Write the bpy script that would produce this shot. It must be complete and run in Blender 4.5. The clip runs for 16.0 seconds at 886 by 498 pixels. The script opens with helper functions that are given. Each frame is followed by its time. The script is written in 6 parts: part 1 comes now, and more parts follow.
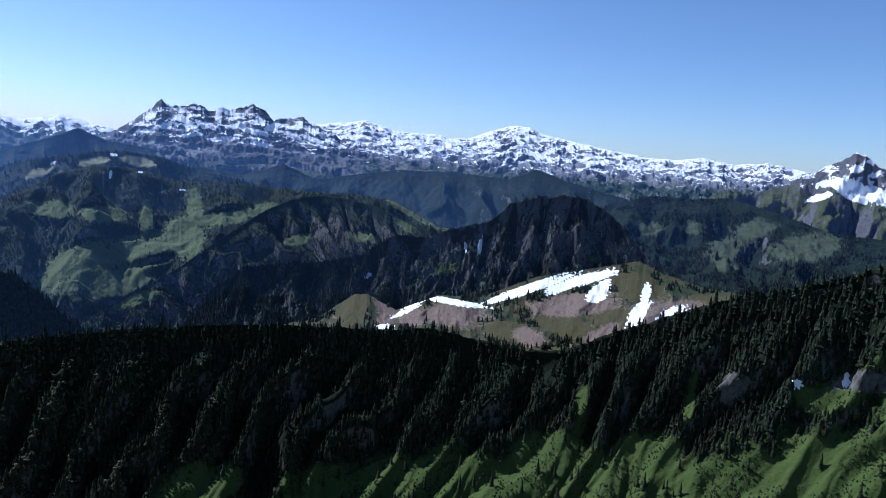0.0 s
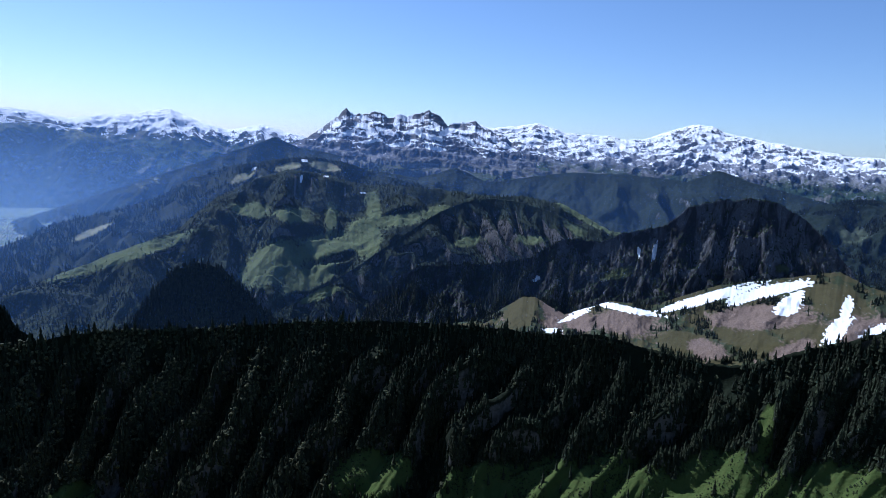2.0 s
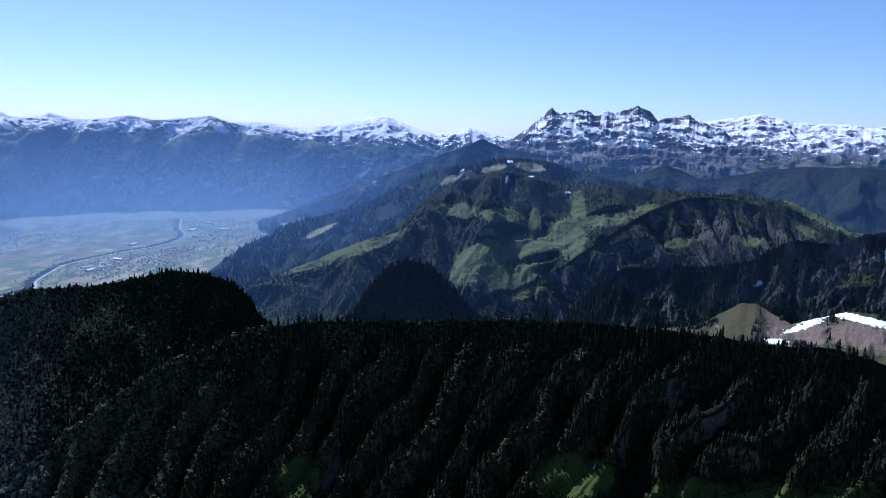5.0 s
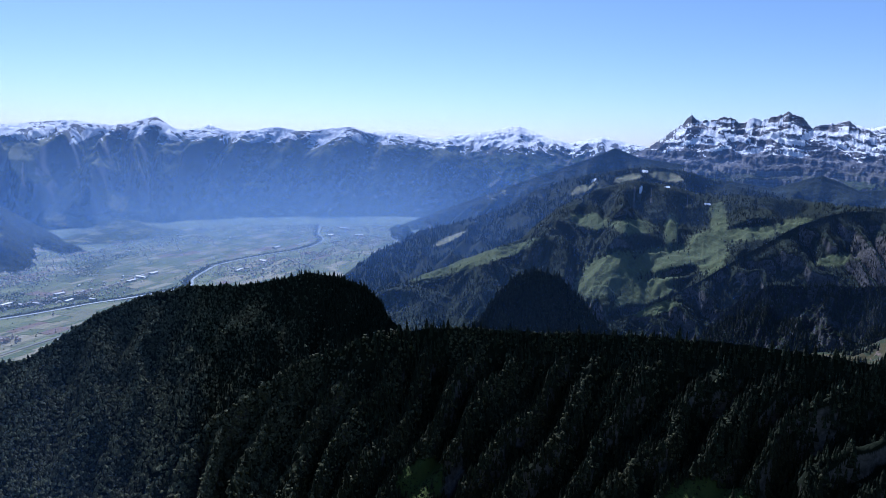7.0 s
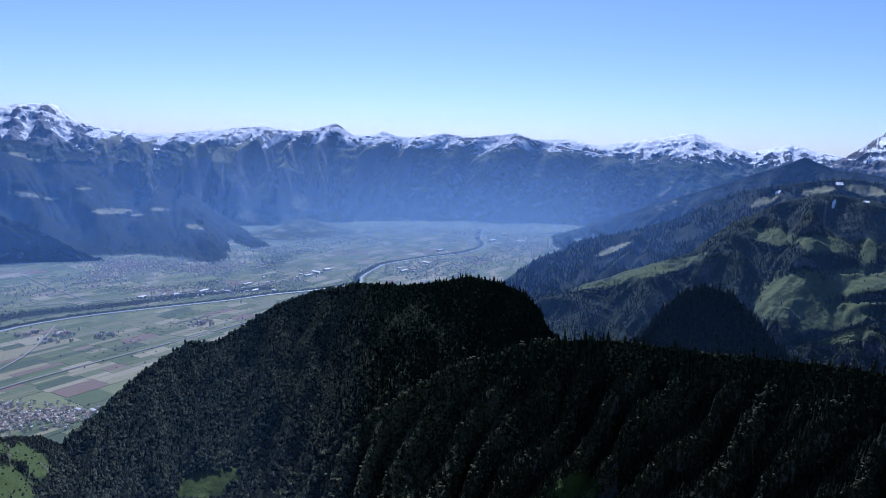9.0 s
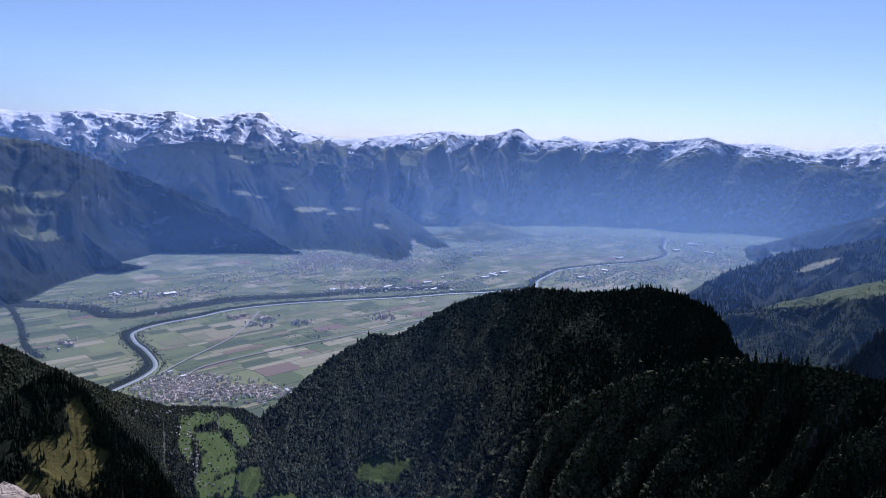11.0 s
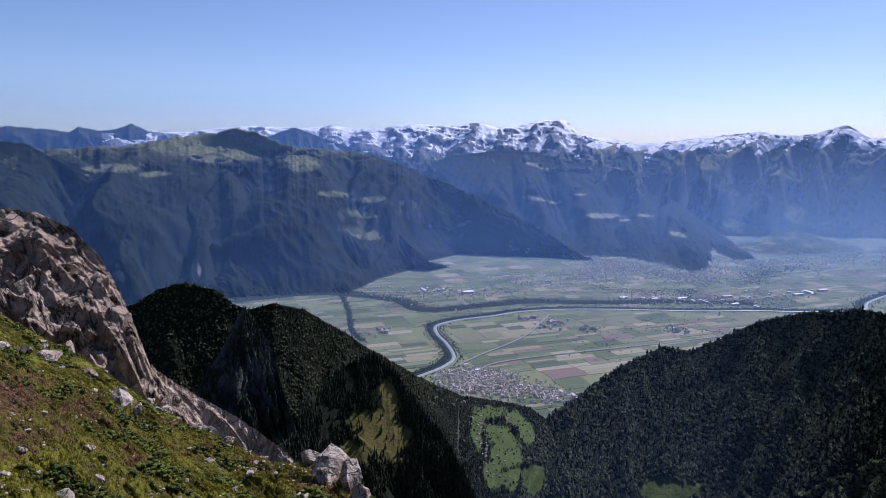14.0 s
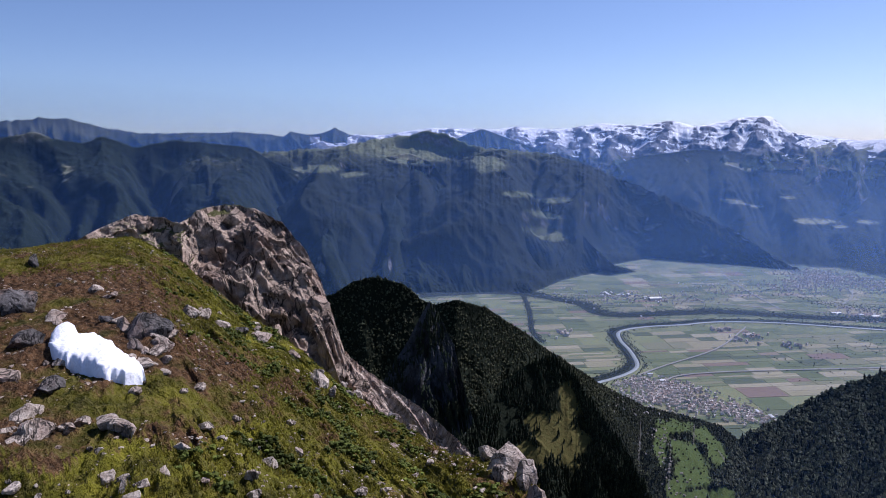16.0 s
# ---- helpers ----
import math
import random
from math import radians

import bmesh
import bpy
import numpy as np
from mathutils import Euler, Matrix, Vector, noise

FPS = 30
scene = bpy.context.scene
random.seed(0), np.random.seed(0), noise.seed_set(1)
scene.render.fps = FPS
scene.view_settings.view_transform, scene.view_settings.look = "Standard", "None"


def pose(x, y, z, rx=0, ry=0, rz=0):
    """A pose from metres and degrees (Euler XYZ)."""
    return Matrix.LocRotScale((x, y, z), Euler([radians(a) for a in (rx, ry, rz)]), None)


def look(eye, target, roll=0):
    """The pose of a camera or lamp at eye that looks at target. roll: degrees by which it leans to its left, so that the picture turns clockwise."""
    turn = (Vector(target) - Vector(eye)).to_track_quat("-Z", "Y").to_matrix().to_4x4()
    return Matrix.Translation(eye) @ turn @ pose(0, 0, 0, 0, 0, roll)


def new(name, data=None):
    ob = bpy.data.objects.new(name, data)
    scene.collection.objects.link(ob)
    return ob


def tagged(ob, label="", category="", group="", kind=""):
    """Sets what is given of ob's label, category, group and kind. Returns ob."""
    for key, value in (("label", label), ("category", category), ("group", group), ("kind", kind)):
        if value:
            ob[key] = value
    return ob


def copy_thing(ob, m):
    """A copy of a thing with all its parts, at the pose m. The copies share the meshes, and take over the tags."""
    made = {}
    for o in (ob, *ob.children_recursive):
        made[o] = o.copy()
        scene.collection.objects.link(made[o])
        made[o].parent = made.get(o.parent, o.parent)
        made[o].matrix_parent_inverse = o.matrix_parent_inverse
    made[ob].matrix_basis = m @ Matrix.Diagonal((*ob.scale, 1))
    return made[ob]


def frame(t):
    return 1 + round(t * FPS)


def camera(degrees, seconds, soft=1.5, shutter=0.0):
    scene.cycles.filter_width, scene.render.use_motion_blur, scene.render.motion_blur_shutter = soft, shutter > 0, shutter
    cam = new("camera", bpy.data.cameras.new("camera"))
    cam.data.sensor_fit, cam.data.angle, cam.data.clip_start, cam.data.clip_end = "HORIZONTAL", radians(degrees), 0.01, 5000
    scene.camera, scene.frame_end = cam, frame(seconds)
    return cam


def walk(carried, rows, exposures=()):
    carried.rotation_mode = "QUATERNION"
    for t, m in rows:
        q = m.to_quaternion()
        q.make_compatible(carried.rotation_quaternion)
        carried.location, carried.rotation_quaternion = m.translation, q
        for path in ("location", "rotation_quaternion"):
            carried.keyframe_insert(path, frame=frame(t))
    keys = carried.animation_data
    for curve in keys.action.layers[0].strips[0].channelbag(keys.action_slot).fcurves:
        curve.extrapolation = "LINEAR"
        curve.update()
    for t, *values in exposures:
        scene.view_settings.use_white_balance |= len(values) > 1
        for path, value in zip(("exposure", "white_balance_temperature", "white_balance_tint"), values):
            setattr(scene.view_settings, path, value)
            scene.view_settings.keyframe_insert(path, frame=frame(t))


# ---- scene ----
# The eye stands still on a summit at the origin and turns to its left.
cam = camera(66.2, 16.0, soft=0.6)
TURNS = [
    (0, 82.06, -4.58, 0.64),
    (0.5, 81.79, -4.4, 4.26),
    (1, 81.59, -4.31, 7.7),
    (1.5, 81.42, -4.03, 11.31),
    (2, 81.27, -3.68, 14.87),
    (2.5, 81.08, -3.25, 18.13),
    (3, 80.89, -2.73, 21.58),
    (3.5, 80.65, -2.34, 24.67),
    (4, 80.44, -2.06, 27.15),
    (6.5, 80.91, -1.38, 39.65),
    (7, 80.95, -1.39, 42.71),
    (7.5, 81, -1.45, 46.08),
    (8, 81.07, -1.57, 49.39),
    (8.5, 81.12, -1.58, 53),
    (9, 81.12, -1.79, 56.46),
    (11.5, 80.92, -1.6, 75.2),
    (12, 80.83, -1.31, 78.94),
    (12.5, 80.88, -0.87, 83.16),
    (13, 80.92, -0.6, 87.16),
    (13.5, 81.02, -0.33, 91.42),
    (14, 81.12, -0.05, 95.66),
    (14.5, 81.18, 0.07, 99.6),
    (15, 81.19, 0.17, 103.64),
    (15.5, 81.22, 0.28, 107.32),
    (16, 81.24, 0.54, 111.08),
]
EXPOSURES = [(0.0, 0.26, 5100, 14), (4.0, 0.27, 5100, 16), (7.0, 0.2, 5060, 18), (9.0, 0.1, 5020, 19), (12.0, 0.12, 5580, 25), (16.0, 0.13, 5650, 25)]     # seconds, stops, white balance
walk(cam, [(t, pose(0, 0, 0, rx, ry, rz)) for t, rx, ry, rz in TURNS], EXPOSURES)

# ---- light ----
scene.cycles.transparent_max_bounces = 24      # haze is put in as a stack of thin see-through sheets
SUN_AZ, SUN_EL = -60.0, 48.0      # degrees, clockwise from +y and above the horizon
world = bpy.data.worlds.new("sky")
scene.world = world
world.use_nodes = True
wn = world.node_tree
wn.nodes.clear()
sky = wn.nodes.new("ShaderNodeTexSky")
sky.sky_type = "NISHITA"
sky.sun_disc = False
sky.sun_elevation, sky.sun_rotation = radians(SUN_EL), radians(SUN_AZ)
sky.altitude, sky.air_density, sky.dust_density, sky.ozone_density = 2000, 1.0, 1.3, 2.5
bg = wn.nodes.new("ShaderNodeBackground")
bg.inputs["Strength"].default_value = 0.09
wo = wn.nodes.new("ShaderNodeOutputWorld")
wn.links.new(sky.outputs[0], bg.inputs["Color"])
wn.links.new(bg.outputs[0], wo.inputs["Surface"])
sun = new("sun", bpy.data.lights.new("sun", "SUN"))
sun.data.energy, sun.data.angle, sun.data.color = 5.0, radians(0.5), (1.0, 0.95, 0.87)
_s = (math.sin(radians(SUN_AZ)) * math.cos(radians(SUN_EL)), math.cos(radians(SUN_AZ)) * math.cos(radians(SUN_EL)), math.sin(radians(SUN_EL)))
sun.matrix_world = look(tuple(3000 * c for c in _s), (0, 0, 0))

# ---- noise and terrain tools ----
def _hash(ix, iy, seed):
    h = (ix.astype(np.int64) * 374761393 + iy.astype(np.int64) * 668265263 + seed * 1442695041) & 0xFFFFFFFF
    h = ((h ^ (h >> 13)) * 1274126177) & 0xFFFFFFFF
    return (h ^ (h >> 16)) & 0xFFFFFFFF


def gnoise(x, y, seed=0):
    """Gradient noise, about -1 to 1."""
    ix, iy = np.floor(x), np.floor(y)
    fx, fy = x - ix, y - iy
    u, v = fx * fx * fx * (fx * (fx * 6 - 15) + 10), fy * fy * fy * (fy * (fy * 6 - 15) + 10)
    out = []
    for dx, dy in ((0, 0), (1, 0), (0, 1), (1, 1)):
        a = _hash(ix + dx, iy + dy, seed) * (2 * np.pi / 4294967296.0)
        out.append(np.cos(a) * (fx - dx) + np.sin(a) * (fy - dy))
    low, high = out[0] + u * (out[1] - out[0]), out[2] + u * (out[3] - out[2])
    return 1.5 * (low + v * (high - low))


def fbm(x, y, octaves=4, seed=0):
    total, amp, norm = 0.0, 1.0, 0.0
    for o in range(octaves):
        total = total + amp * gnoise(x * 2.03 ** o, y * 2.03 ** o, seed + 17 * o)
        norm += amp
        amp *= 0.5
    return total / norm


def ridged(x, y, octaves=5, seed=0):
    """Sharp-crested noise, 0 to 1."""
    total, amp, norm, weight = 0.0, 1.0, 0.0, 1.0
    for o in range(octaves):
        n = (1 - np.abs(gnoise(x * 2.07 ** o, y * 2.07 ** o, seed + 29 * o))) ** 2
        total = total + amp * n * weight
        weight = np.clip(n * 1.6, 0, 1)
        norm += amp
        amp *= 0.52
    return total / norm


def smooth(a, b, x):
    t = np.clip((x - a) / (b - a), 0, 1)
    return t * t * (3 - 2 * t)


def polar(az, d, z):
    """World places from azimuth (degrees clockwise from +y), horizontal distance and height."""
    a = np.radians(az)
    return np.stack([np.sin(a) * d, np.cos(a) * d, z], -1)


def lift(el, d):
    return np.tan(np.radians(el)) * d


def table(rows, az, column):
    """A column of a short table, first column azimuth, read at az with rounded corners."""
    r = np.array(rows, float)
    r = r[np.argsort(r[:, 0])]
    return np.interp(az, r[:, 0], r[:, column])


def mesh_from_grid(name, P, smooth_shade=True):
    n, m = P.shape[:2]
    i = np.arange(n - 1)[:, None] * m + np.arange(m - 1)[None, :]
    quads = np.stack([i, i + 1, i + m + 1, i + m], -1).reshape(-1, 4)
    return mesh_from_arrays(name, P.reshape(-1, 3), quads, smooth_shade)


def mesh_from_arrays(name, verts, faces, smooth_shade=False):
    me = bpy.data.meshes.new(name)
    k = faces.shape[1]
    me.vertices.add(len(verts))
    me.vertices.foreach_set("co", np.ascontiguousarray(verts, dtype=np.float32).ravel())
    me.loops.add(faces.size)
    me.loops.foreach_set("vertex_index", np.ascontiguousarray(faces, dtype=np.int32).ravel())
    me.polygons.add(len(faces))
    me.polygons.foreach_set("loop_start", np.arange(len(faces), dtype=np.int32) * k)
    me.polygons.foreach_set("loop_total", np.full(len(faces), k, dtype=np.int32))
    me.polygons.foreach_set("use_smooth", np.full(len(faces), smooth_shade, dtype=bool))
    me.update(calc_edges=True)
    return me


def drainage(nr, nc, seed, steps=26):
    """A hillside worn by running water, crest first: its height about the mean of each row, and how deep in a gully each place lies (0 to 1)."""
    y, x = np.linspace(1, 0, nr)[:, None], np.arange(nc)[None, :]
    ridge = 0.5 - np.abs(((x + 16 * fbm(x / 40.0 + 0 * y, y * nr / 40.0 + 0 * x, 3, seed + 3)) / 44.0) % 1.0 - 0.5) * 2
    h = y + 0.02 * fbm(x / 9.0 + 0 * y, y * nr / 9.0 + 0 * x, 3, seed) + 0.22 * ridge + 0.12 * fbm(x / 50.0 + 0 * y, y * nr / 50.0 + 0 * x, 2, seed + 1)
    index = np.arange(nr * nc).reshape(nr, nc)
    flow = np.ones(nr * nc)
    for step in range(steps):
        pad = np.pad(h, 1, constant_values=9.0)
        best, to, far = np.zeros((nr, nc)), index.copy(), np.ones((nr, nc))
        for dy, dx in ((0, 1), (0, -1), (1, 0), (-1, 0), (1, 1), (1, -1), (-1, 1), (-1, -1)):
            d = math.hypot(dx, dy)
            drop = (h - pad[1 + dy:1 + dy + nr, 1 + dx:1 + dx + nc]) / d
            better = drop > best
            best, to, far = np.where(better, drop, best), np.where(better, index + dy * nc + dx, to), np.where(better, d, far)
        flat, moving = to.ravel(), (to != index).ravel()
        for _ in range(nr if step == 0 else 12):
            flow = 1 + np.bincount(flat[moving], flow[moving], nr * nc)
        cut = 0.12 * np.sqrt(flow.reshape(nr, nc)) / far
        low = h.ravel()[flat].reshape(nr, nc)
        h = (h + cut * low) / (1 + cut) + 0.012
        h[-1] = 0
        soft = np.pad(h, 1, mode="edge")
        h = h + 0.17 * (soft[:-2, 1:-1] + soft[2:, 1:-1] + soft[1:-1, :-2] + soft[1:-1, 2:] - 4 * h)
    rel = h - h.mean(1, keepdims=True)
    rel = rel / (2.6 * rel.std(1, keepdims=True).mean() + 1e-9)
    return np.clip(rel, -0.6, 0.6), np.clip(np.log(flow.reshape(nr, nc)) / 5.0, 0, 1) * 0.5 + np.clip(0.25 - 0.6 * rel, 0, 0.5)


def between(grid, row, col):
    """A grid read between its places."""
    row, col = np.clip(row + 0 * col, 0, grid.shape[0] - 1.001), np.clip(col + 0 * row, 0, grid.shape[1] - 1.001)
    i, j = row.astype(int), col.astype(int)
    a, b = row - i, col - j
    return (grid[i, j] * (1 - a) + grid[i + 1, j] * a) * (1 - b) + (grid[i, j + 1] * (1 - a) + grid[i + 1, j + 1] * a) * b


def mountain(name, crest, foot, step, rows, spur, amp, material, label, category="mountain", seed=1, steep=0.8, jag=0.0, jag_size=1.0,
             stretch=2.5, back=0.5, fine=0.0, kind="", crest_free=0.22, lean=0.0, octaves=5, open_land=(), snow=(), bare=(), clean_foot=0.0, facets=0.0, branching=1.0, terrace=0.0, dip=0.0):
    """A mountainside: crest and foot are tables of azimuth, elevation, distance. spur is the spacing of ribs and gullies in metres,
    amp their height; jag the raggedness of the crest; terrace the height of rock steps, dip their slant. open_land, snow and bare list patches of pasture, old snow and scree: azimuth,
    elevation, half-width, half-height in degrees, slant. Returns the object and its front grid (rows x columns x 3) and cover."""
    c = np.array(crest, float)
    az = np.arange(c[:, 0].min(), c[:, 0].max() + step * 0.5, step)
    dc, df = table(crest, az, 2), table(foot, az, 2)
    zc = lift(table(crest, az, 1), dc)
    zf = lift(table(foot, az, 1), df)
    if spur >= 200:
        half = max(1, int(0.6 / step))
        win = np.hanning(2 * half + 3)[1:-1]
        zc = np.convolve(np.pad(zc, half, mode="edge"), win / win.sum(), "valid")
    if jag:
        s = np.radians(az) * dc
        zc = zc + jag * (fbm(s / jag_size, 0 * s + seed, 5, seed) + 0.5 * (ridged(s / (jag_size * 0.4), 0 * s + 3.7, 3, seed + 5) - 0.6))
    v = np.linspace(0, 1, rows)[:, None] ** 1.15
    r = dc + (df - dc) * v
    z = zc + (zf - zc) * v ** steep
    s = np.radians(az)[None, :] * float(np.mean(0.5 * (dc + df))) + 0 * v
    q = np.hypot(dc - df, zc - zf)[None, :] * v
    wx = 0.35 * spur * fbm(s / (spur * 1.7), q / (spur * 1.7), 3, seed + 90)
    a, b = (s + wx + lean * q) / spur, q / (spur * stretch)
    h = ridged(a, b, octaves, seed) - 0.45
    h = h + 0.35 * fbm(s / (spur * 3.1), q / (spur * 3.1), 2, seed + 7)
    if facets:
        h = 0.55 * h + facets * (ridged((s + 2 * wx + 0.2 * q) / (spur * 1.9), q / (spur * 7), 2, seed + 13) - 0.5)
    hollow = 0 * h + 0.45
    if branching and spur > 20:
        # ribs and gullies cut by running water, branching upwards
        ds = spur / 44.0
        span = s + lean * q + 0.85 * spur * fbm(s / (spur * 2.6), q / (spur * 4.0), 4, seed + 61) + 0.9 * spur * fbm(s / (spur * 8.0), q / (spur * 16.0), 2, seed + 62)
        field, wet = drainage(88, int(np.ptp(span) / ds) + 3, seed)
        tree, hollow = between(field, v * 87, (span - span.min()) / ds), between(wet, v * 87, (span - span.min()) / ds)
        tree = tree * np.clip(0.85 + 0.8 * fbm(s / (spur * 3.5), q / (spur * 5.0), 3, seed + 64), 0.3, 1.4)
        h = (1 - 0.75 * branching) * h + branching * tree
    if len(open_land) and spur > 20:
        h = h * (1 - 0.6 * patches(az[None, :] + 0 * v, np.degrees(np.arctan2(z, r)), open_land, seed + 3, 0.2))
    rise = smooth(0, crest_free, v) * 0.9 + 0.1 * smooth(0, 0.04, v)
    rise = np.where(h > 0, np.minimum(rise, smooth(0, max(crest_free, 0.5 if spur > 205 else 0.26 if spur > 50 else 0.14), v)), rise) if spur > 20 else rise
    env = rise * (1 - clean_foot * smooth(0.72, 1.0, v)) * np.minimum(1, np.hypot(dc - df, zc - zf) / (6.0 * amp))
    z = z + amp * env * h
    r = r - 0.45 * amp * env * h
    if terrace:
        bed = (z + dip * s + 0.5 * terrace * fbm(s / (terrace * 6), q / (terrace * 6), 3, seed + 33)) / terrace
        part_bed = bed - np.floor(bed)
        z = z + 0.55 * terrace * smooth(0, 0.08, v) * (smooth(0.3, 0.7, part_bed) - part_bed) * np.clip(0.7 + 0.8 * fbm(s / (terrace * 4), q / (terrace * 9), 2, seed + 37), 0, 1)
    if fine:
        z = z + fine * smooth(0, 0.05, v) * (ridged(s / (spur * 0.17), q / (spur * 0.17), 4, seed + 50) - 0.5)
    front = polar(az[None, :] + 0 * v, r, z)
    w = np.linspace(1, 0, 6)[:-1, None]
    depth = np.minimum(np.abs(dc - df) * back + 4, np.maximum(4930 - dc, 20))
    behind = polar(az[None, :] + 0 * w, dc + depth * w, zc - 0.85 * depth * w ** 1.2)
    P = np.concatenate([behind, front], 0)
    ob = new(name, mesh_from_grid(name, P))
    ob.data.materials.append(material)
    el = np.degrees(np.arctan2(z, r))
    cover = {}
    if spur > 20:
        at = ob.data.attributes.new("hollow", "FLOAT", "POINT")
        at.data.foreach_set("value", np.concatenate([np.full(behind.shape[:2], 0.5), hollow], 0).astype(np.float32).ravel())
    for key, spots in (("open_land", open_land), ("snow", snow), ("bare", bare)):
        mask = patches(az[None, :] + 0 * v, el, spots, seed + 3, {"open_land": 0.6 if spur > 150 else 0.36, "snow": 0.6}.get(key, 0.45))
        cover[key] = mask
        if len(spots):
            at = ob.data.attributes.new(key, "FLOAT", "POINT")
            at.data.foreach_set("value", np.concatenate([np.zeros(behind.shape[:2]), mask], 0).astype(np.float32).ravel())
    tagged(ob, label, category, kind=kind)
    return ob, (front, cover)


def patches(az, el, spots, seed, ragged=0.45):
    """Ragged patches of ground cover, 0 to 1."""
    mask = np.zeros(az.shape)
    for i, (a, e, wa, we, slant) in enumerate(spots):
        da, de = az - a, el - e - slant * (az - a)
        n = fbm(0.9 * da / wa + 9 * i, 0.9 * de / we, 4, seed + i) * 0.55 + fbm(az * 4 + 5 * i, el * 7, 5, seed + 40 + i) * ragged
        if ragged > 0.6:
            n = n + 0.4 * fbm(az * 11 + 3 * i, el * 21, 3, seed + 80 + i)
        mask = np.maximum(mask, smooth(1.2, 0.9, np.hypot(da / wa, de / we) + n))
    return mask


# ---- materials ----
class Nodes:
    """A short way to write node materials."""

    def __init__(self, name):
        self.mat = bpy.data.materials.new(name)
        self.mat.use_nodes = True
        self.t = self.mat.node_tree
        self.t.nodes.clear()
        self.geo = self.t.nodes.new("ShaderNodeNewGeometry")

    def put(self, socket, value):
        if isinstance(value, bpy.types.NodeSocket):
            self.t.links.new(value, socket)
        elif isinstance(value, tuple) and len(value) == 3 and socket.type == "RGBA":
            socket.default_value = (*value, 1)
        else:
            socket.default_value = value

    def math(self, op, a, b=0.0, clamp=False):
        n = self.t.nodes.new("ShaderNodeMath")
        n.operation, n.use_clamp = op, clamp
        self.put(n.inputs[0], a), self.put(n.inputs[1], b)
        return n.outputs[0]

    def noise(self, size, detail=4.0, rough=0.55, vector=None, squash=(1, 1, 1), distort=0.0):
        m = self.t.nodes.new("ShaderNodeMapping")
        m.inputs["Scale"].default_value = [k / size for k in squash]
        self.put(m.inputs["Vector"], vector or self.geo.outputs["Position"])
        n = self.t.nodes.new("ShaderNodeTexNoise")
        self.put(n.inputs["Vector"], m.outputs[0])
        n.inputs["Scale"].default_value, n.inputs["Detail"].default_value = 1.0, detail
        n.inputs["Roughness"].default_value, n.inputs["Distortion"].default_value = rough, distort
        return n.outputs["Fac"]

    def voronoi(self, size, feature="F1", squash=(1, 1, 1), out="Distance"):
        m = self.t.nodes.new("ShaderNodeMapping")
        m.inputs["Scale"].default_value = [k / size for k in squash]
        self.put(m.inputs["Vector"], self.geo.outputs["Position"])
        n = self.t.nodes.new("ShaderNodeTexVoronoi")
        n.feature = feature
        self.put(n.inputs["Vector"], m.outputs[0])
        n.inputs["Scale"].default_value = 1.0
        return n.outputs[out]

    def ramp(self, value, low, high):
        n = self.t.nodes.new("ShaderNodeMapRange")
        n.interpolation_type = "SMOOTHSTEP"
        self.put(n.inputs["Value"], value)
        self.put(n.inputs["From Min"], low), self.put(n.inputs["From Max"], high)
        return n.outputs[0]

    def mix(self, fac, a, b):
        n = self.t.nodes.new("ShaderNodeMix")
        n.data_type = "RGBA"
        self.put(n.inputs["Factor"], fac), self.put(n.inputs[6], a), self.put(n.inputs[7], b)
        return n.outputs[2]

    def axis(self, socket, i):
        n = self.t.nodes.new("ShaderNodeSeparateXYZ")
        self.put(n.inputs[0], socket)
        return n.outputs[i]

    def bump(self, height, depth, strength=1.0):
        n = self.t.nodes.new("ShaderNodeBump")
        n.inputs["Strength"].default_value, n.inputs["Distance"].default_value = strength, depth
        self.put(n.inputs["Height"], height)
        return n.outputs[0]

    def attribute(self, name):
        n = self.t.nodes.new("ShaderNodeAttribute")
        n.attribute_name = name
        return n.outputs["Fac"]

    def random(self):
        return self.t.nodes.new("ShaderNodeObjectInfo").outputs["Random"]

    def island(self):
        return self.geo.outputs["Random Per Island"]

    def surface(self, colour, rough=0.9, normal=None, spec=0.2):
        p = self.t.nodes.new("ShaderNodeBsdfPrincipled")
        self.put(p.inputs["Base Color"], colour), self.put(p.inputs["Roughness"], rough)
        p.inputs["Specular IOR Level"].default_value = spec
        if normal is not None:
            self.put(p.inputs["Normal"], normal)
        o = self.t.nodes.new("ShaderNodeOutputMaterial")
        self.t.links.new(p.outputs[0], o.inputs["Surface"])
        return self.mat


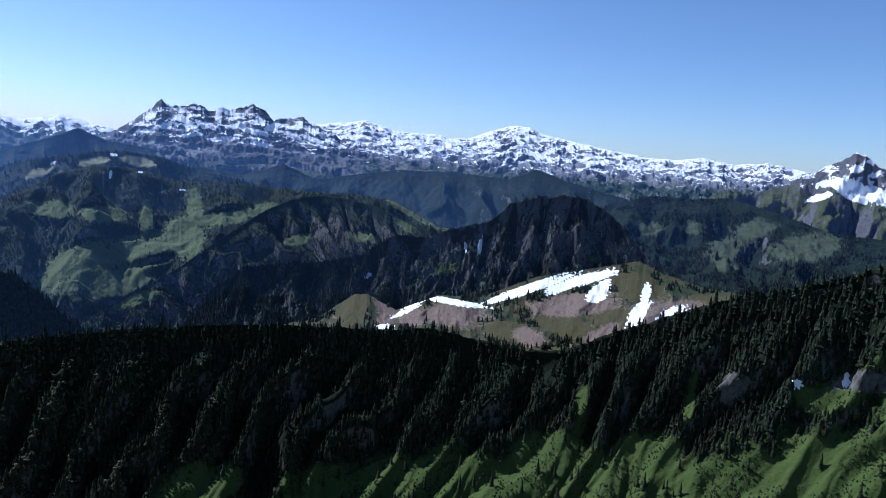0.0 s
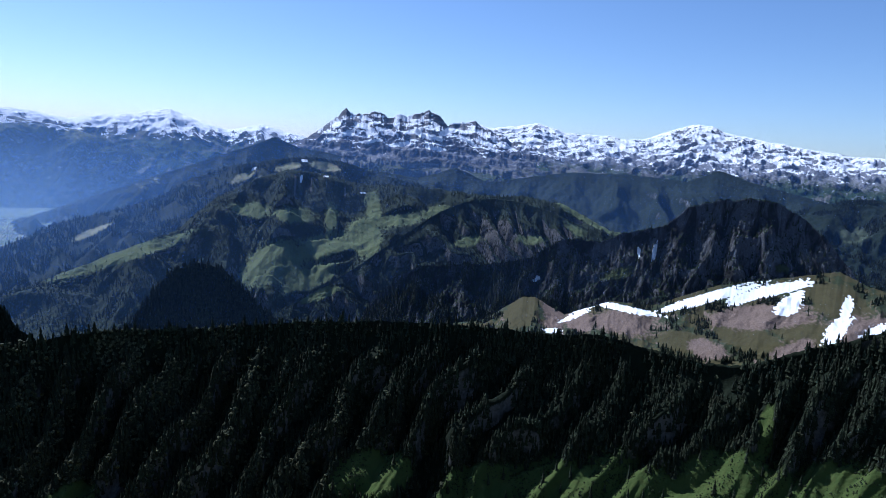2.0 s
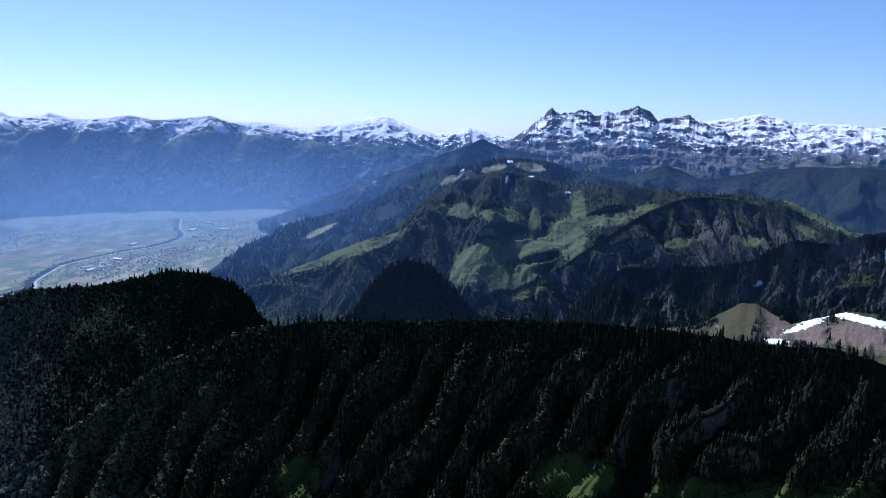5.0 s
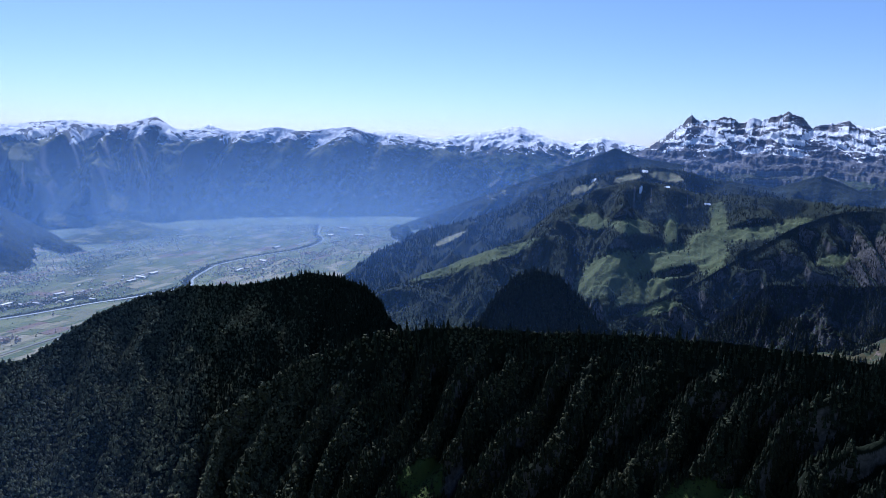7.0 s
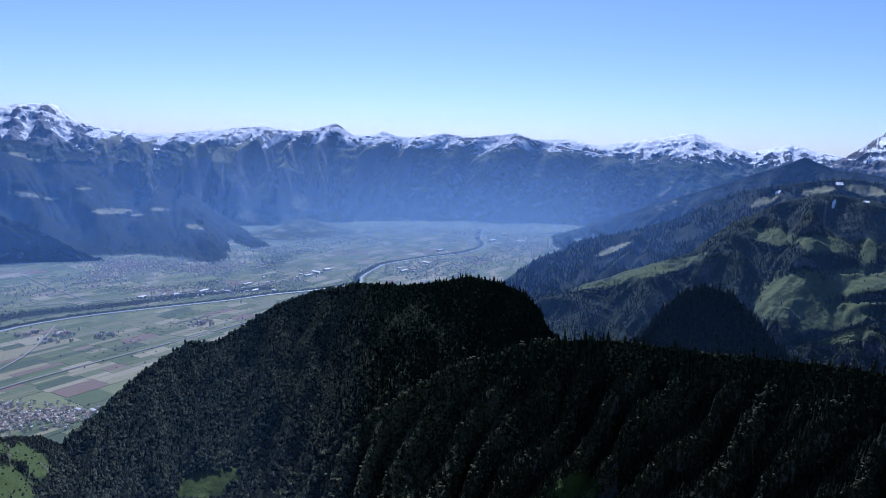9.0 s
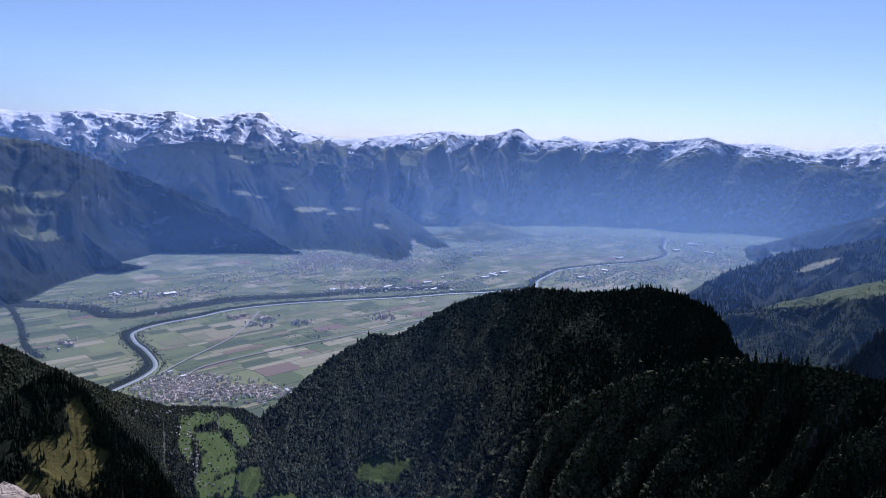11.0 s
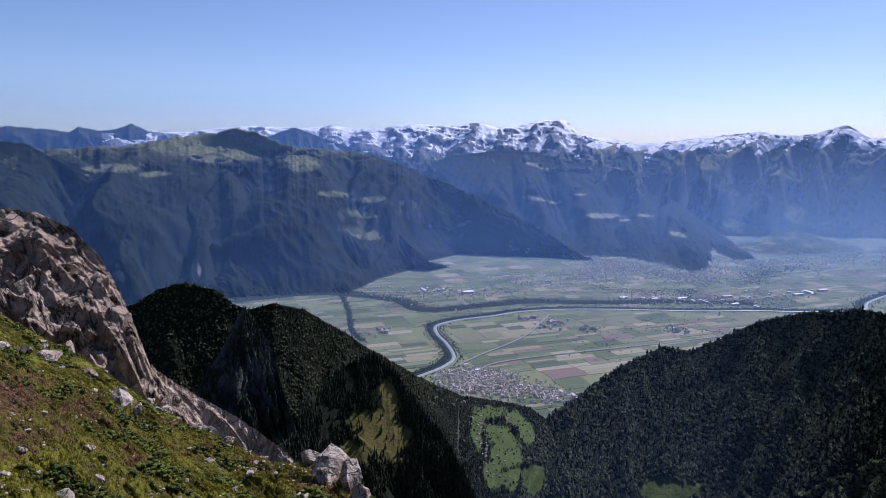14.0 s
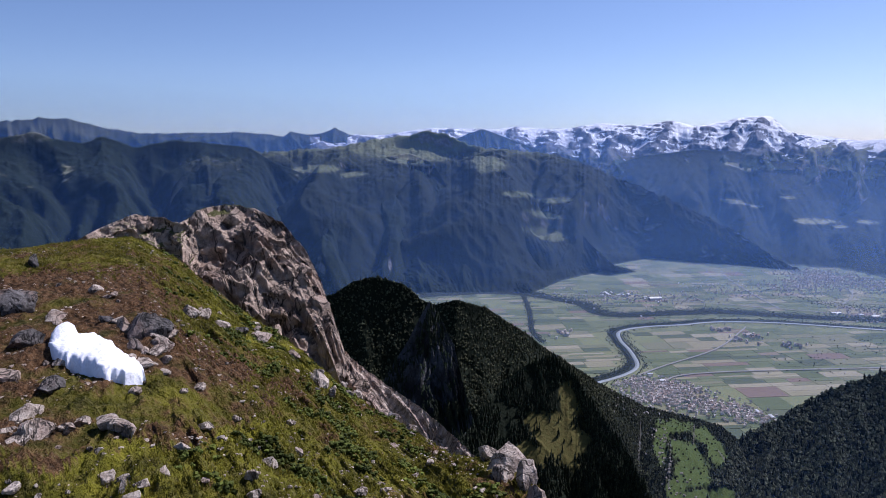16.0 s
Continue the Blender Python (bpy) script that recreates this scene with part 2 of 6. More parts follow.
def terrain_material(name, forest=(0.022, 0.04, 0.018), meadow=(0.11, 0.15, 0.05), rock=(0.22, 0.21, 0.2), size=200.0, treeline=None, tree_soft=60.0,
                     open_land=0.5, cliff=0.62, snowline=None, snow_soft=80.0, snow_bias=0.5, snow_size=60.0, strata=0.0, bump=6.0, rock_top=None, cracks=0.0, flat_snow=0.28):
    """Ground of a mountain by slope and height: woods below, grass in clearings, rock where steep or high, snow in hollows above the snow line."""
    g = Nodes(name)
    z = g.axis(g.geo.outputs["Position"], 2)
    up = g.axis(g.geo.outputs["Normal"], 2)
    big, mid, fine = g.noise(size, 5, 0.6), g.noise(size * 0.21, 6, 0.62), g.noise(size * 0.035, 5, 0.65)
    jit = g.math("SUBTRACT", mid, 0.5)
    # forest tones run near black: the canopy's own shade is put into them
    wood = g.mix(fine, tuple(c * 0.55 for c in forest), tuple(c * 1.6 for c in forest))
    grass = g.mix(mid, tuple(c * 0.7 for c in meadow), tuple(c * 1.35 for c in meadow))
    grass = g.mix(g.ramp(fine, 0.35, 0.75), grass, (meadow[0] * 1.25, meadow[1] * 1.05, meadow[2] * 1.1))
    clear = g.ramp(g.math("ADD", g.math("MULTIPLY", big, 0.65), g.math("MULTIPLY", mid, 0.35)), open_land, open_land + 0.05)
    if treeline is not None:
        over = g.ramp(g.math("ADD", z, g.math("MULTIPLY", jit, tree_soft * 3)), treeline - tree_soft, treeline + tree_soft)
        clear = g.math("MAXIMUM", clear, over)
    clear = g.math("MAXIMUM", clear, g.attribute("open_land"))
    ground = g.mix(clear, wood, grass)
    stone = g.mix(g.ramp(fine, 0.3, 0.7), tuple(c * 0.55 for c in rock), tuple(c * 1.3 for c in rock))
    if strata:
        bands = g.noise(strata, 3, 0.6, squash=(0.06, 0.06, 1))
        stone = g.mix(g.ramp(bands, 0.42, 0.58), stone, tuple(c * 0.5 for c in rock))
    if cracks:
        joint = g.ramp(g.noise(cracks, 5, 0.62, squash=(1, 1, 0.22), distort=0.8), 0.44, 0.56)
        stone = g.mix(joint, tuple(c * 0.28 for c in rock), stone)
    steepness = g.math("ADD", up, g.math("MULTIPLY", jit, 0.5))
    bare = g.math("SUBTRACT", 1.0, g.ramp(steepness, cliff - 0.08, cliff + 0.08))
    if rock_top is not None:
        bare = g.math("MAXIMUM", bare, g.ramp(g.math("ADD", z, g.math("MULTIPLY", jit, 160)), rock_top - 30, rock_top + 40))
    bare = g.math("MAXIMUM", g.math("MULTIPLY", bare, g.math("SUBTRACT", 1.0, g.attribute("open_land"))), g.attribute("bare"))
    ground = g.mix(bare, ground, stone)
    if snowline is not None:
        turn = g.t.nodes.new("ShaderNodeMapping")
        turn.inputs["Rotation"].default_value = (0.16, 0.22, 0.0)
        g.put(turn.inputs["Vector"], g.geo.outputs["Position"])
        sn = g.noise(snow_size, 7, 0.64, vector=turn.outputs[0], squash=(0.75, 0.75, 1.6), distort=0.5)
        high = g.ramp(z, snowline - snow_soft, snowline + snow_soft)
        level = g.math("ADD", sn, g.math("ADD", g.math("MULTIPLY", high, 0.42), g.math("MULTIPLY", up, flat_snow)))
        level = g.math("ADD", level, g.math("MULTIPLY", g.math("SUBTRACT", g.attribute("hollow"), 0.45), 0.30))
        white = g.ramp(level, snow_bias + 0.44, snow_bias + 0.49)
        white = g.math("MULTIPLY", white, g.ramp(high, 0.02, 0.2))
        ground = g.mix(white, ground, (0.82, 0.84, 0.88))
    ground = g.mix(g.ramp(g.math("ADD", g.attribute("snow"), g.math("MULTIPLY", jit, 0.5)), 0.45, 0.55), ground, (0.82, 0.84, 0.88))
    return g.surface(ground, 0.92, g.bump(g.math("ADD", fine, g.math("MULTIPLY", mid, 2.0)), bump, 0.7), 0.1)



# ---- trees ----
def conifer_template(tiers, sides, rng, slim=0.17):
    """A spruce of height 1: stacked ragged skirts of boughs."""
    V, F = [], []
    for k in range(tiers):
        low, top = 0.06 + 0.80 * k / tiers, 0.06 + 0.80 * k / tiers + 1.35 / (tiers + 0.6)
        top = min(top, 1.0) if k < tiers - 1 else 1.0
        rad = slim * (1 - 0.78 * k / tiers)
        b = len(V)
        for j in range(sides):
            a = 2 * math.pi * (j + 0.5 * (k % 2)) / sides + rng.uniform(-0.25, 0.25)
            q = rad * rng.uniform(0.72, 1.2)
            V.append((q * math.cos(a), q * math.sin(a), low + rng.uniform(-0.035, 0.035)))
        V.append((rng.uniform(-0.01, 0.01), rng.uniform(-0.01, 0.01), top))
        F += [(b + j, b + (j + 1) % sides, b + sides) for j in range(sides)]
    return np.array(V), np.array(F)


def broadleaf_template(lumps, rng):
    """A leafy crown of height 1 made of ragged clumps."""
    V, F = [], []
    for k in range(lumps):
        bm = bmesh.new()
        bmesh.ops.create_icosphere(bm, subdivisions=1, radius=1)
        c = (rng.uniform(-0.22, 0.22), rng.uniform(-0.22, 0.22), rng.uniform(0.3, 0.72))
        q = rng.uniform(0.2, 0.32)
        b = len(V)
        for vert in bm.verts:
            j = rng.uniform(0.7, 1.2)
            V.append(tuple(c[i] + vert.co[i] * q * j for i in range(3)))
        F += [tuple(b + vv.index for vv in f.verts) for f in bm.faces]
        bm.free()
    return np.array(V), np.array(F)


def plant(name, templates, spots, heights, material, label, category, seed, parent=None):
    """One joined mesh of many trees at spots (n x 3)."""
    rng = np.random.default_rng(seed)
    pick = rng.integers(0, len(templates), len(spots))
    V, F, base = [], [], 0
    for k, (tv, tf) in enumerate(templates):
        p, h = spots[pick == k], heights[pick == k]
        if not len(p):
            continue
        a = rng.uniform(0, 2 * np.pi, len(p))
        wide = h * rng.uniform(0.85, 1.2, len(p))
        x = (tv[None, :, 0] * np.cos(a)[:, None] - tv[None, :, 1] * np.sin(a)[:, None]) * wide[:, None]
        y = (tv[None, :, 0] * np.sin(a)[:, None] + tv[None, :, 1] * np.cos(a)[:, None]) * wide[:, None]
        z = tv[None, :, 2] * h[:, None]
        lean = rng.normal(0, 0.03, (2, len(p)))
        V.append((np.stack([x + lean[0][:, None] * z, y + lean[1][:, None] * z, z], -1) + p[:, None, :]).reshape(-1, 3))
        F.append((tf[None] + (base + np.arange(len(p)) * len(tv))[:, None, None]).reshape(-1, 3))
        base += len(p) * len(tv)
    ob = new(name, mesh_from_arrays(name, np.concatenate(V), np.concatenate(F)))
    ob.data.materials.append(material)
    return tagged(ob, label, category, kind="stuff")


def forest_spots(front, cover, count, seed, clump=60.0, bare=0.35, floor_open=1.0, keep=None, el_from=-90, el_to=90):
    """Places for trees on a mountainside: thick in clumps, none on open land, scree or snow."""
    rng = np.random.default_rng(seed)
    n, m = front.shape[:2]
    e1, e2 = front[1:, :-1] - front[:-1, :-1], front[:-1, 1:] - front[:-1, :-1]
    area = np.linalg.norm(np.cross(e1, e2), axis=-1)
    mid = front[:-1, :-1]
    grow = smooth(bare, bare + 0.12, 0.5 + 0.5 * fbm(mid[..., 0] / clump, mid[..., 1] / clump, 4, seed))
    shut = np.maximum.reduce([cover["open_land"] * floor_open, cover["snow"], cover["bare"]])[:-1, :-1]
    w = area * grow * np.clip(1 - shut * 1.15, 0.0, 1)
    el = np.degrees(np.arctan2(mid[..., 2], np.hypot(mid[..., 0], mid[..., 1])))
    w = w * ((el > el_from) & (el < el_to))
    if keep is not None:
        w = w * keep(mid)
    c = np.cumsum(w.ravel())
    at = np.clip(np.searchsorted(c, rng.uniform(0, c[-1], count)), 0, len(c) - 1)
    i, j = at // (m - 1), at % (m - 1)
    u, t = rng.uniform(0, 1, (2, count))
    return (front[i, j] * ((1 - u) * (1 - t))[:, None] + front[i + 1, j] * (u * (1 - t))[:, None] + front[i, j + 1] * ((1 - u) * t)[:, None] + front[i + 1, j + 1] * (u * t)[:, None])


def crown_template(rng):
    """A far leafy crown: one ragged clump of few faces."""
    V = [(rng.uniform(0.34, 0.52) * math.cos(a), rng.uniform(0.34, 0.52) * math.sin(a), rng.uniform(0.3, 0.55)) for a in (0.2, 1.4, 2.8, 4.0, 5.2)]
    V += [(rng.uniform(-0.1, 0.1), rng.uniform(-0.1, 0.1), rng.uniform(0.8, 1.0)), (0, 0, 0.05)]
    F = [(j, (j + 1) % 5, 5) for j in range(5)] + [((j + 1) % 5, j, 6) for j in range(5)]
    return np.array(V), np.array(F)


_r = random.Random(5)
SPRUCE_FINE = [conifer_template(5, 7, _r, s) for s in (0.15, 0.17, 0.2, 0.13, 0.18)]
SPRUCE = [conifer_template(3, 5, _r, s) for s in (0.2, 0.23, 0.26, 0.21, 0.24)]
SPRUCE_FAR = [conifer_template(2, 4, _r, s) for s in (0.2, 0.24, 0.22)]
LEAFY = [broadleaf_template(3, _r) for _ in range(5)]
LEAFY_FAR = [crown_template(_r) for _ in range(7)]


def foliage(name, colour, warm, through_light=0.0):
    g = Nodes(name)
    c = g.mix(g.ramp(g.island(), 0.0, 1.0), tuple(k * 0.4 for k in colour), tuple(k * 2.0 for k in colour))
    c = g.mix(g.math("MULTIPLY", g.ramp(g.noise(70, 3), 0.5, 0.7), 0.6), c, warm)
    c = g.mix(g.ramp(g.noise(0.9, 4), 0.35, 0.65), tuple(k * 0.5 for k in colour), c)
    g.surface(c, 0.85, g.bump(g.noise(0.7, 4), 0.5), 0.15)
    if through_light:
        o = [n for n in g.t.nodes if n.type == "OUTPUT_MATERIAL"][0]
        leaf, glow, both = o.inputs["Surface"].links[0].from_socket, g.t.nodes.new("ShaderNodeBsdfTranslucent"), g.t.nodes.new("ShaderNodeMixShader")
        g.put(glow.inputs["Color"], c)
        both.inputs[0].default_value = through_light
        g.t.links.new(leaf, both.inputs[1]), g.t.links.new(glow.outputs[0], both.inputs[2]), g.t.links.new(both.outputs[0], o.inputs["Surface"])
    return g.mat


M_spruce = foliage("spruce_needles", (0.021, 0.028, 0.014), (0.042, 0.045, 0.02))
# leaf colour raised so the broadleaf flank of the long hill looks sunlit
M_lit_beech = foliage("sun_brightened_beech_leaves", (0.17, 0.185, 0.11), (0.21, 0.21, 0.12), 0.5)
# alder tone lifted to put sunlight on the ribs into the leaf colour
M_lit_alder = foliage("sun_brightened_alder_leaves", (0.105, 0.112, 0.06), (0.14, 0.135, 0.07), 0.35)
M_leaf = foliage("broad_leaves", (0.026, 0.038, 0.014), (0.042, 0.05, 0.018))


# ---- haze sheets ----
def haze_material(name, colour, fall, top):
    """Tinted sheet in place of air that scatters sunlight on and back, thinning upwards."""
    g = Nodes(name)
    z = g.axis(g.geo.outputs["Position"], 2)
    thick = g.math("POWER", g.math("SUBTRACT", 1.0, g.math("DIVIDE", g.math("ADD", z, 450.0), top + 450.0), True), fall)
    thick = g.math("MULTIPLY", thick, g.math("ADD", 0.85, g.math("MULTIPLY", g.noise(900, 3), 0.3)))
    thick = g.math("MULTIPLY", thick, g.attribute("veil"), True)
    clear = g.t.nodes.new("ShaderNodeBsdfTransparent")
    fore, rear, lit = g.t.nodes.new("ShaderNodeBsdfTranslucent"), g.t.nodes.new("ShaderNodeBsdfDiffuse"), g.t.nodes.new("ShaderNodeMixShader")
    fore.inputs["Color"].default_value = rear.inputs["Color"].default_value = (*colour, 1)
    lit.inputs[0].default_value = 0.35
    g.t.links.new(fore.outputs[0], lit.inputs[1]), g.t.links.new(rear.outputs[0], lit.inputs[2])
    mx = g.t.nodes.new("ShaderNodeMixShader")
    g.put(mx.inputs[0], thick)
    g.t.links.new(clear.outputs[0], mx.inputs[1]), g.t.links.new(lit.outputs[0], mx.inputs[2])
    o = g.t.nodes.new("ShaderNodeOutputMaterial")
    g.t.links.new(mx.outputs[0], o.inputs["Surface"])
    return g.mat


M_air = haze_material("blue_haze_sheet", (0.20, 0.40, 0.88), 1.1, 200.0)
M_high = haze_material("high_haze_sheet", (0.24, 0.45, 0.92), 0.3, 700.0)
M_mist = haze_material("mist_sheet", (0.62, 0.8, 0.99), 1.7, 150.0)


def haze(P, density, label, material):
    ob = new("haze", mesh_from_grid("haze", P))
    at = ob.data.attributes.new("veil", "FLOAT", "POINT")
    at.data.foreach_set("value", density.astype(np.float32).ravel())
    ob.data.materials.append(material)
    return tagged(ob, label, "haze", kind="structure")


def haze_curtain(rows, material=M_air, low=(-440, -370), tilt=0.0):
    """A tinted sheet standing in for lit air between the ranges, by azimuth, distance and density, thinning out just
    over the plain.
    """
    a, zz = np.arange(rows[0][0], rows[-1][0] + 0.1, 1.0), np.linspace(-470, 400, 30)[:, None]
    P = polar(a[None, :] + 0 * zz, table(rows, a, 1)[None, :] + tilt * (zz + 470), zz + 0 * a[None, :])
    haze(P, table(rows, a, 2)[None, :] * smooth(low[0], low[1], zz) * smooth(390, 150, zz), "faint blue translucent sheet standing in for mountain haze", material)


# sunlit air that thickens with distance is put in as thin tinted sheets one behind the other, denser over the great
# valley
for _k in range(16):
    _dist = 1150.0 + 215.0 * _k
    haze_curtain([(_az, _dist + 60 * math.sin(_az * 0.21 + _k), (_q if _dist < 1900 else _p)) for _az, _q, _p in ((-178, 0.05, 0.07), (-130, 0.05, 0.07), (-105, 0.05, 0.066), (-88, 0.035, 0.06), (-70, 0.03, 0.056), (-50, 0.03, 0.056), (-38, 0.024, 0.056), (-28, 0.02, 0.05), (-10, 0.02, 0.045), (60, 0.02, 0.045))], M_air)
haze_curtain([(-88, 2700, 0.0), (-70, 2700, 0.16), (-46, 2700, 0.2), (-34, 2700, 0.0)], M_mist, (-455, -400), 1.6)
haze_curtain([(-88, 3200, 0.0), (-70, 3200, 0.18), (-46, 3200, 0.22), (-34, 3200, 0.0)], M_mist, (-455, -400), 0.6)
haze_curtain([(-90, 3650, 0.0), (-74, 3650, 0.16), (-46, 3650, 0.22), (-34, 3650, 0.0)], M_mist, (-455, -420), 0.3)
# near sheet added to pale the wooded hill behind it
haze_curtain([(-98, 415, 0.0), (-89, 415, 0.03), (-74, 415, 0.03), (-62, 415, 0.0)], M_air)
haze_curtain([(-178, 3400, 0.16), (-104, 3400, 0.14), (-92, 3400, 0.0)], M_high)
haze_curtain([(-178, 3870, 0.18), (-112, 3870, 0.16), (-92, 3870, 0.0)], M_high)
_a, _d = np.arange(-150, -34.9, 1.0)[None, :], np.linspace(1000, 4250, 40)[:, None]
haze(polar(_a + 0 * _d, _d + 0 * _a, -446.0 + 0 * _a + 0 * _d), 0.07 + 0.19 * smooth(1100, 3600, _d + 0 * _a), "thin translucent sheet standing in for ground haze over the valley floor", M_mist)

M_far_snow = terrain_material("far_snow_peaks", meadow=(0.09, 0.095, 0.08), rock=(0.2, 0.21, 0.24), size=260, treeline=-60, snowline=-70, snow_soft=130, snow_bias=0.73, flat_snow=0.4, snow_size=72, cliff=0.5, rock_top=-60, bump=8)
M_glacier = terrain_material("glaciated_peaks", meadow=(0.09, 0.095, 0.08), rock=(0.16, 0.17, 0.2), size=260, treeline=-60, snowline=-30, snow_soft=90, snow_bias=0.56, flat_snow=0.4, snow_size=55, cliff=0.5, rock_top=-20, bump=8)
M_ddm = terrain_material("banded_limestone_peaks", meadow=(0.09, 0.095, 0.08), rock=(0.2, 0.2, 0.22), size=220, treeline=-120, snowline=-70, snow_soft=120, snow_bias=0.785, flat_snow=0.42, snow_size=85, cliff=0.6, rock_top=-110, strata=26, bump=8)
M_alps = terrain_material("alpine_range", meadow=(0.15, 0.165, 0.09), forest=(0.02, 0.035, 0.018), rock=(0.17, 0.17, 0.18), size=300, treeline=-90, tree_soft=50, open_land=0.6, snowline=-60, snow_soft=70, snow_bias=0.70, flat_snow=0.42, snow_size=75, cliff=0.42, rock_top=-20, bump=8)
M_wooded = terrain_material("wooded_mountain", forest=(0.011, 0.018, 0.012), meadow=(0.19, 0.20, 0.115), size=330, treeline=60, tree_soft=40, open_land=0.63, cliff=0.2, rock_top=60, bump=6)
M_green = terrain_material("alp_pasture_mountain", forest=(0.016, 0.024, 0.014), meadow=(0.08, 0.105, 0.047), rock=(0.10, 0.095, 0.09), size=190, open_land=0.66, cliff=0.32, bump=3)
M_tour = terrain_material("high_pasture_mountain", forest=(0.012, 0.018, 0.014), meadow=(0.115, 0.135, 0.075), rock=(0.16, 0.15, 0.14), size=330, treeline=-30, tree_soft=60, open_land=0.66, cliff=0.22, rock_top=90, bump=6)
M_distant = terrain_material("distant_wooded_range", forest=(0.02, 0.03, 0.02), meadow=(0.07, 0.08, 0.05), rock=(0.12, 0.12, 0.12), size=300, treeline=60, open_land=0.62, cliff=0.4, bump=6)
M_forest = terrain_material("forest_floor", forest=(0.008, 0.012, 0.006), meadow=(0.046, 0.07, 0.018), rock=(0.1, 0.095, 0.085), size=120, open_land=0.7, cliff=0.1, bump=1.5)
M_cone = terrain_material("dry_grass_spur", forest=(0.008, 0.012, 0.006), meadow=(0.085, 0.08, 0.024), rock=(0.1, 0.095, 0.085), size=60, open_land=0.62, cliff=0.3, bump=1.0)
M_crag = terrain_material("grey_crag", forest=(0.016, 0.026, 0.012), meadow=(0.05, 0.065, 0.025), rock=(0.085, 0.087, 0.092), size=45, open_land=0.6, cliff=0.7, bump=5, cracks=30)
M_apron = terrain_material("scree_and_snow", forest=(0.03, 0.04, 0.02), meadow=(0.052, 0.05, 0.022), rock=(0.15, 0.112, 0.09), size=60, open_land=0.5, cliff=0.75, bump=0.8)

# wood and meadow darkened: the valley's shade is put into these colours
M_shade_toned = terrain_material("shade_toned_wooded_mountain", forest=(0.008, 0.014, 0.008), meadow=(0.045, 0.06, 0.035), rock=(0.09, 0.09, 0.09), size=210, open_land=0.66, cliff=0.42, bump=3)


def turf_material():
    """Short alpine turf, green and straw-coloured, worn to brown earth and grit in patches."""
    g = Nodes("alpine_turf")
    big, mid, fine, grit = g.noise(7, 4, 0.6), g.noise(1.3, 5, 0.65), g.noise(0.22, 4, 0.7), g.noise(0.05, 3, 0.7)
    green = g.mix(g.ramp(mid, 0.28, 0.72), (0.02, 0.02, 0.003), (0.24, 0.225, 0.02))
    green = g.mix(g.ramp(fine, 0.45, 0.75), green, (0.17, 0.145, 0.045))
    earth = g.mix(g.ramp(fine, 0.25, 0.75), (0.012, 0.007, 0.004), (0.20, 0.11, 0.05))
    earth = g.mix(g.ramp(grit, 0.62, 0.7), earth, (0.34, 0.29, 0.23))
    worn = g.ramp(g.math("ADD", g.math("ADD", g.math("MULTIPLY", big, 0.5), g.math("MULTIPLY", mid, 0.5)), g.math("MULTIPLY", g.attribute("bare"), 0.11)), 0.50, 0.60)
    c = g.mix(worn, green, earth)
    return g.surface(c, 0.95, g.bump(g.math("ADD", mid, g.math("ADD", g.math("MULTIPLY", fine, 0.6), g.math("MULTIPLY", grit, 0.2))), 0.5), 0.1)


def limestone(name, pale, dark, size=1.0):
    """Weathered limestone: pale faces, dark cracks, rusty and grey stains, lichen."""
    g = Nodes(name)
    big, mid, fine = g.noise(3.2 * size, 5, 0.62), g.noise(0.6 * size, 6, 0.65, distort=0.4), g.noise(0.08 * size, 4, 0.7)
    c = g.mix(g.ramp(mid, 0.3, 0.68), dark, pale)
    c = g.mix(g.math("MULTIPLY", g.ramp(big, 0.48, 0.62), 0.55), c, (0.30, 0.20, 0.15))
    c = g.mix(g.math("MULTIPLY", g.ramp(fine, 0.5, 0.75), 0.5), c, tuple(k * 0.6 for k in dark))
    crack = g.ramp(g.math("ABSOLUTE", g.math("SUBTRACT", g.noise(1.5 * size, 4, 0.6, squash=(1, 1, 0.5), distort=1.2), 0.5)), 0.0, 0.035)
    c = g.mix(crack, tuple(k * 0.45 for k in dark), c)
    up = g.axis(g.geo.outputs["Normal"], 2)
    moss = g.math("MULTIPLY", g.ramp(g.math("ADD", up, g.math("MULTIPLY", g.math("SUBTRACT", mid, 0.5), 1.2)), 0.72, 0.9), g.attribute("open_land"))
    c = g.mix(moss, c, (0.10, 0.10, 0.03))
    h = g.math("ADD", g.math("MULTIPLY", mid, 1.0), g.math("ADD", g.math("MULTIPLY", fine, 0.3), g.math("MULTIPLY", crack, 0.25)))
    return g.surface(c, 0.88, g.bump(h, 0.35 * size), 0.25)


M_fore = turf_material()
M_rock = limestone("knoll_limestone", (0.62, 0.48, 0.36), (0.16, 0.12, 0.09), 1.2)
M_stone = limestone("pale_boulder_limestone", (0.68, 0.58, 0.47), (0.26, 0.205, 0.16), 0.5)

EYE_Z = -450.0     # level of the valley floor below the summit

# ---- far ranges ----
mountain("snow_range", [(-1, 1.3, 4700), (1.4, 1.45, 4700), (3.2, 2.24, 4750), (5.3, 2.86, 4800), (6.5, 2.67, 4800), (7.4, 2.28, 4780), (9.3, 1.97, 4750),
         (12.1, 1.53, 4700), (16.1, 1.03, 4650), (18.3, 1.02, 4600), (20.1, 1.34, 4600), (22.4, 1, 4600), (24.8, 1.27, 4600), (27.9, 0.76, 4600), (31, 0.1, 4600), (40, 0.4, 4600)],
         [(-1, -2.2, 3550), (14, -2.6, 3400), (40, -2.6, 3400)], 0.06, 110, 120, 50, M_far_snow, "distant snow-covered alpine massif under a clear sky", seed=3, branching=0, stretch=1.0, steep=1.25, fine=9, crest_free=0.1, jag=9, jag_size=70)
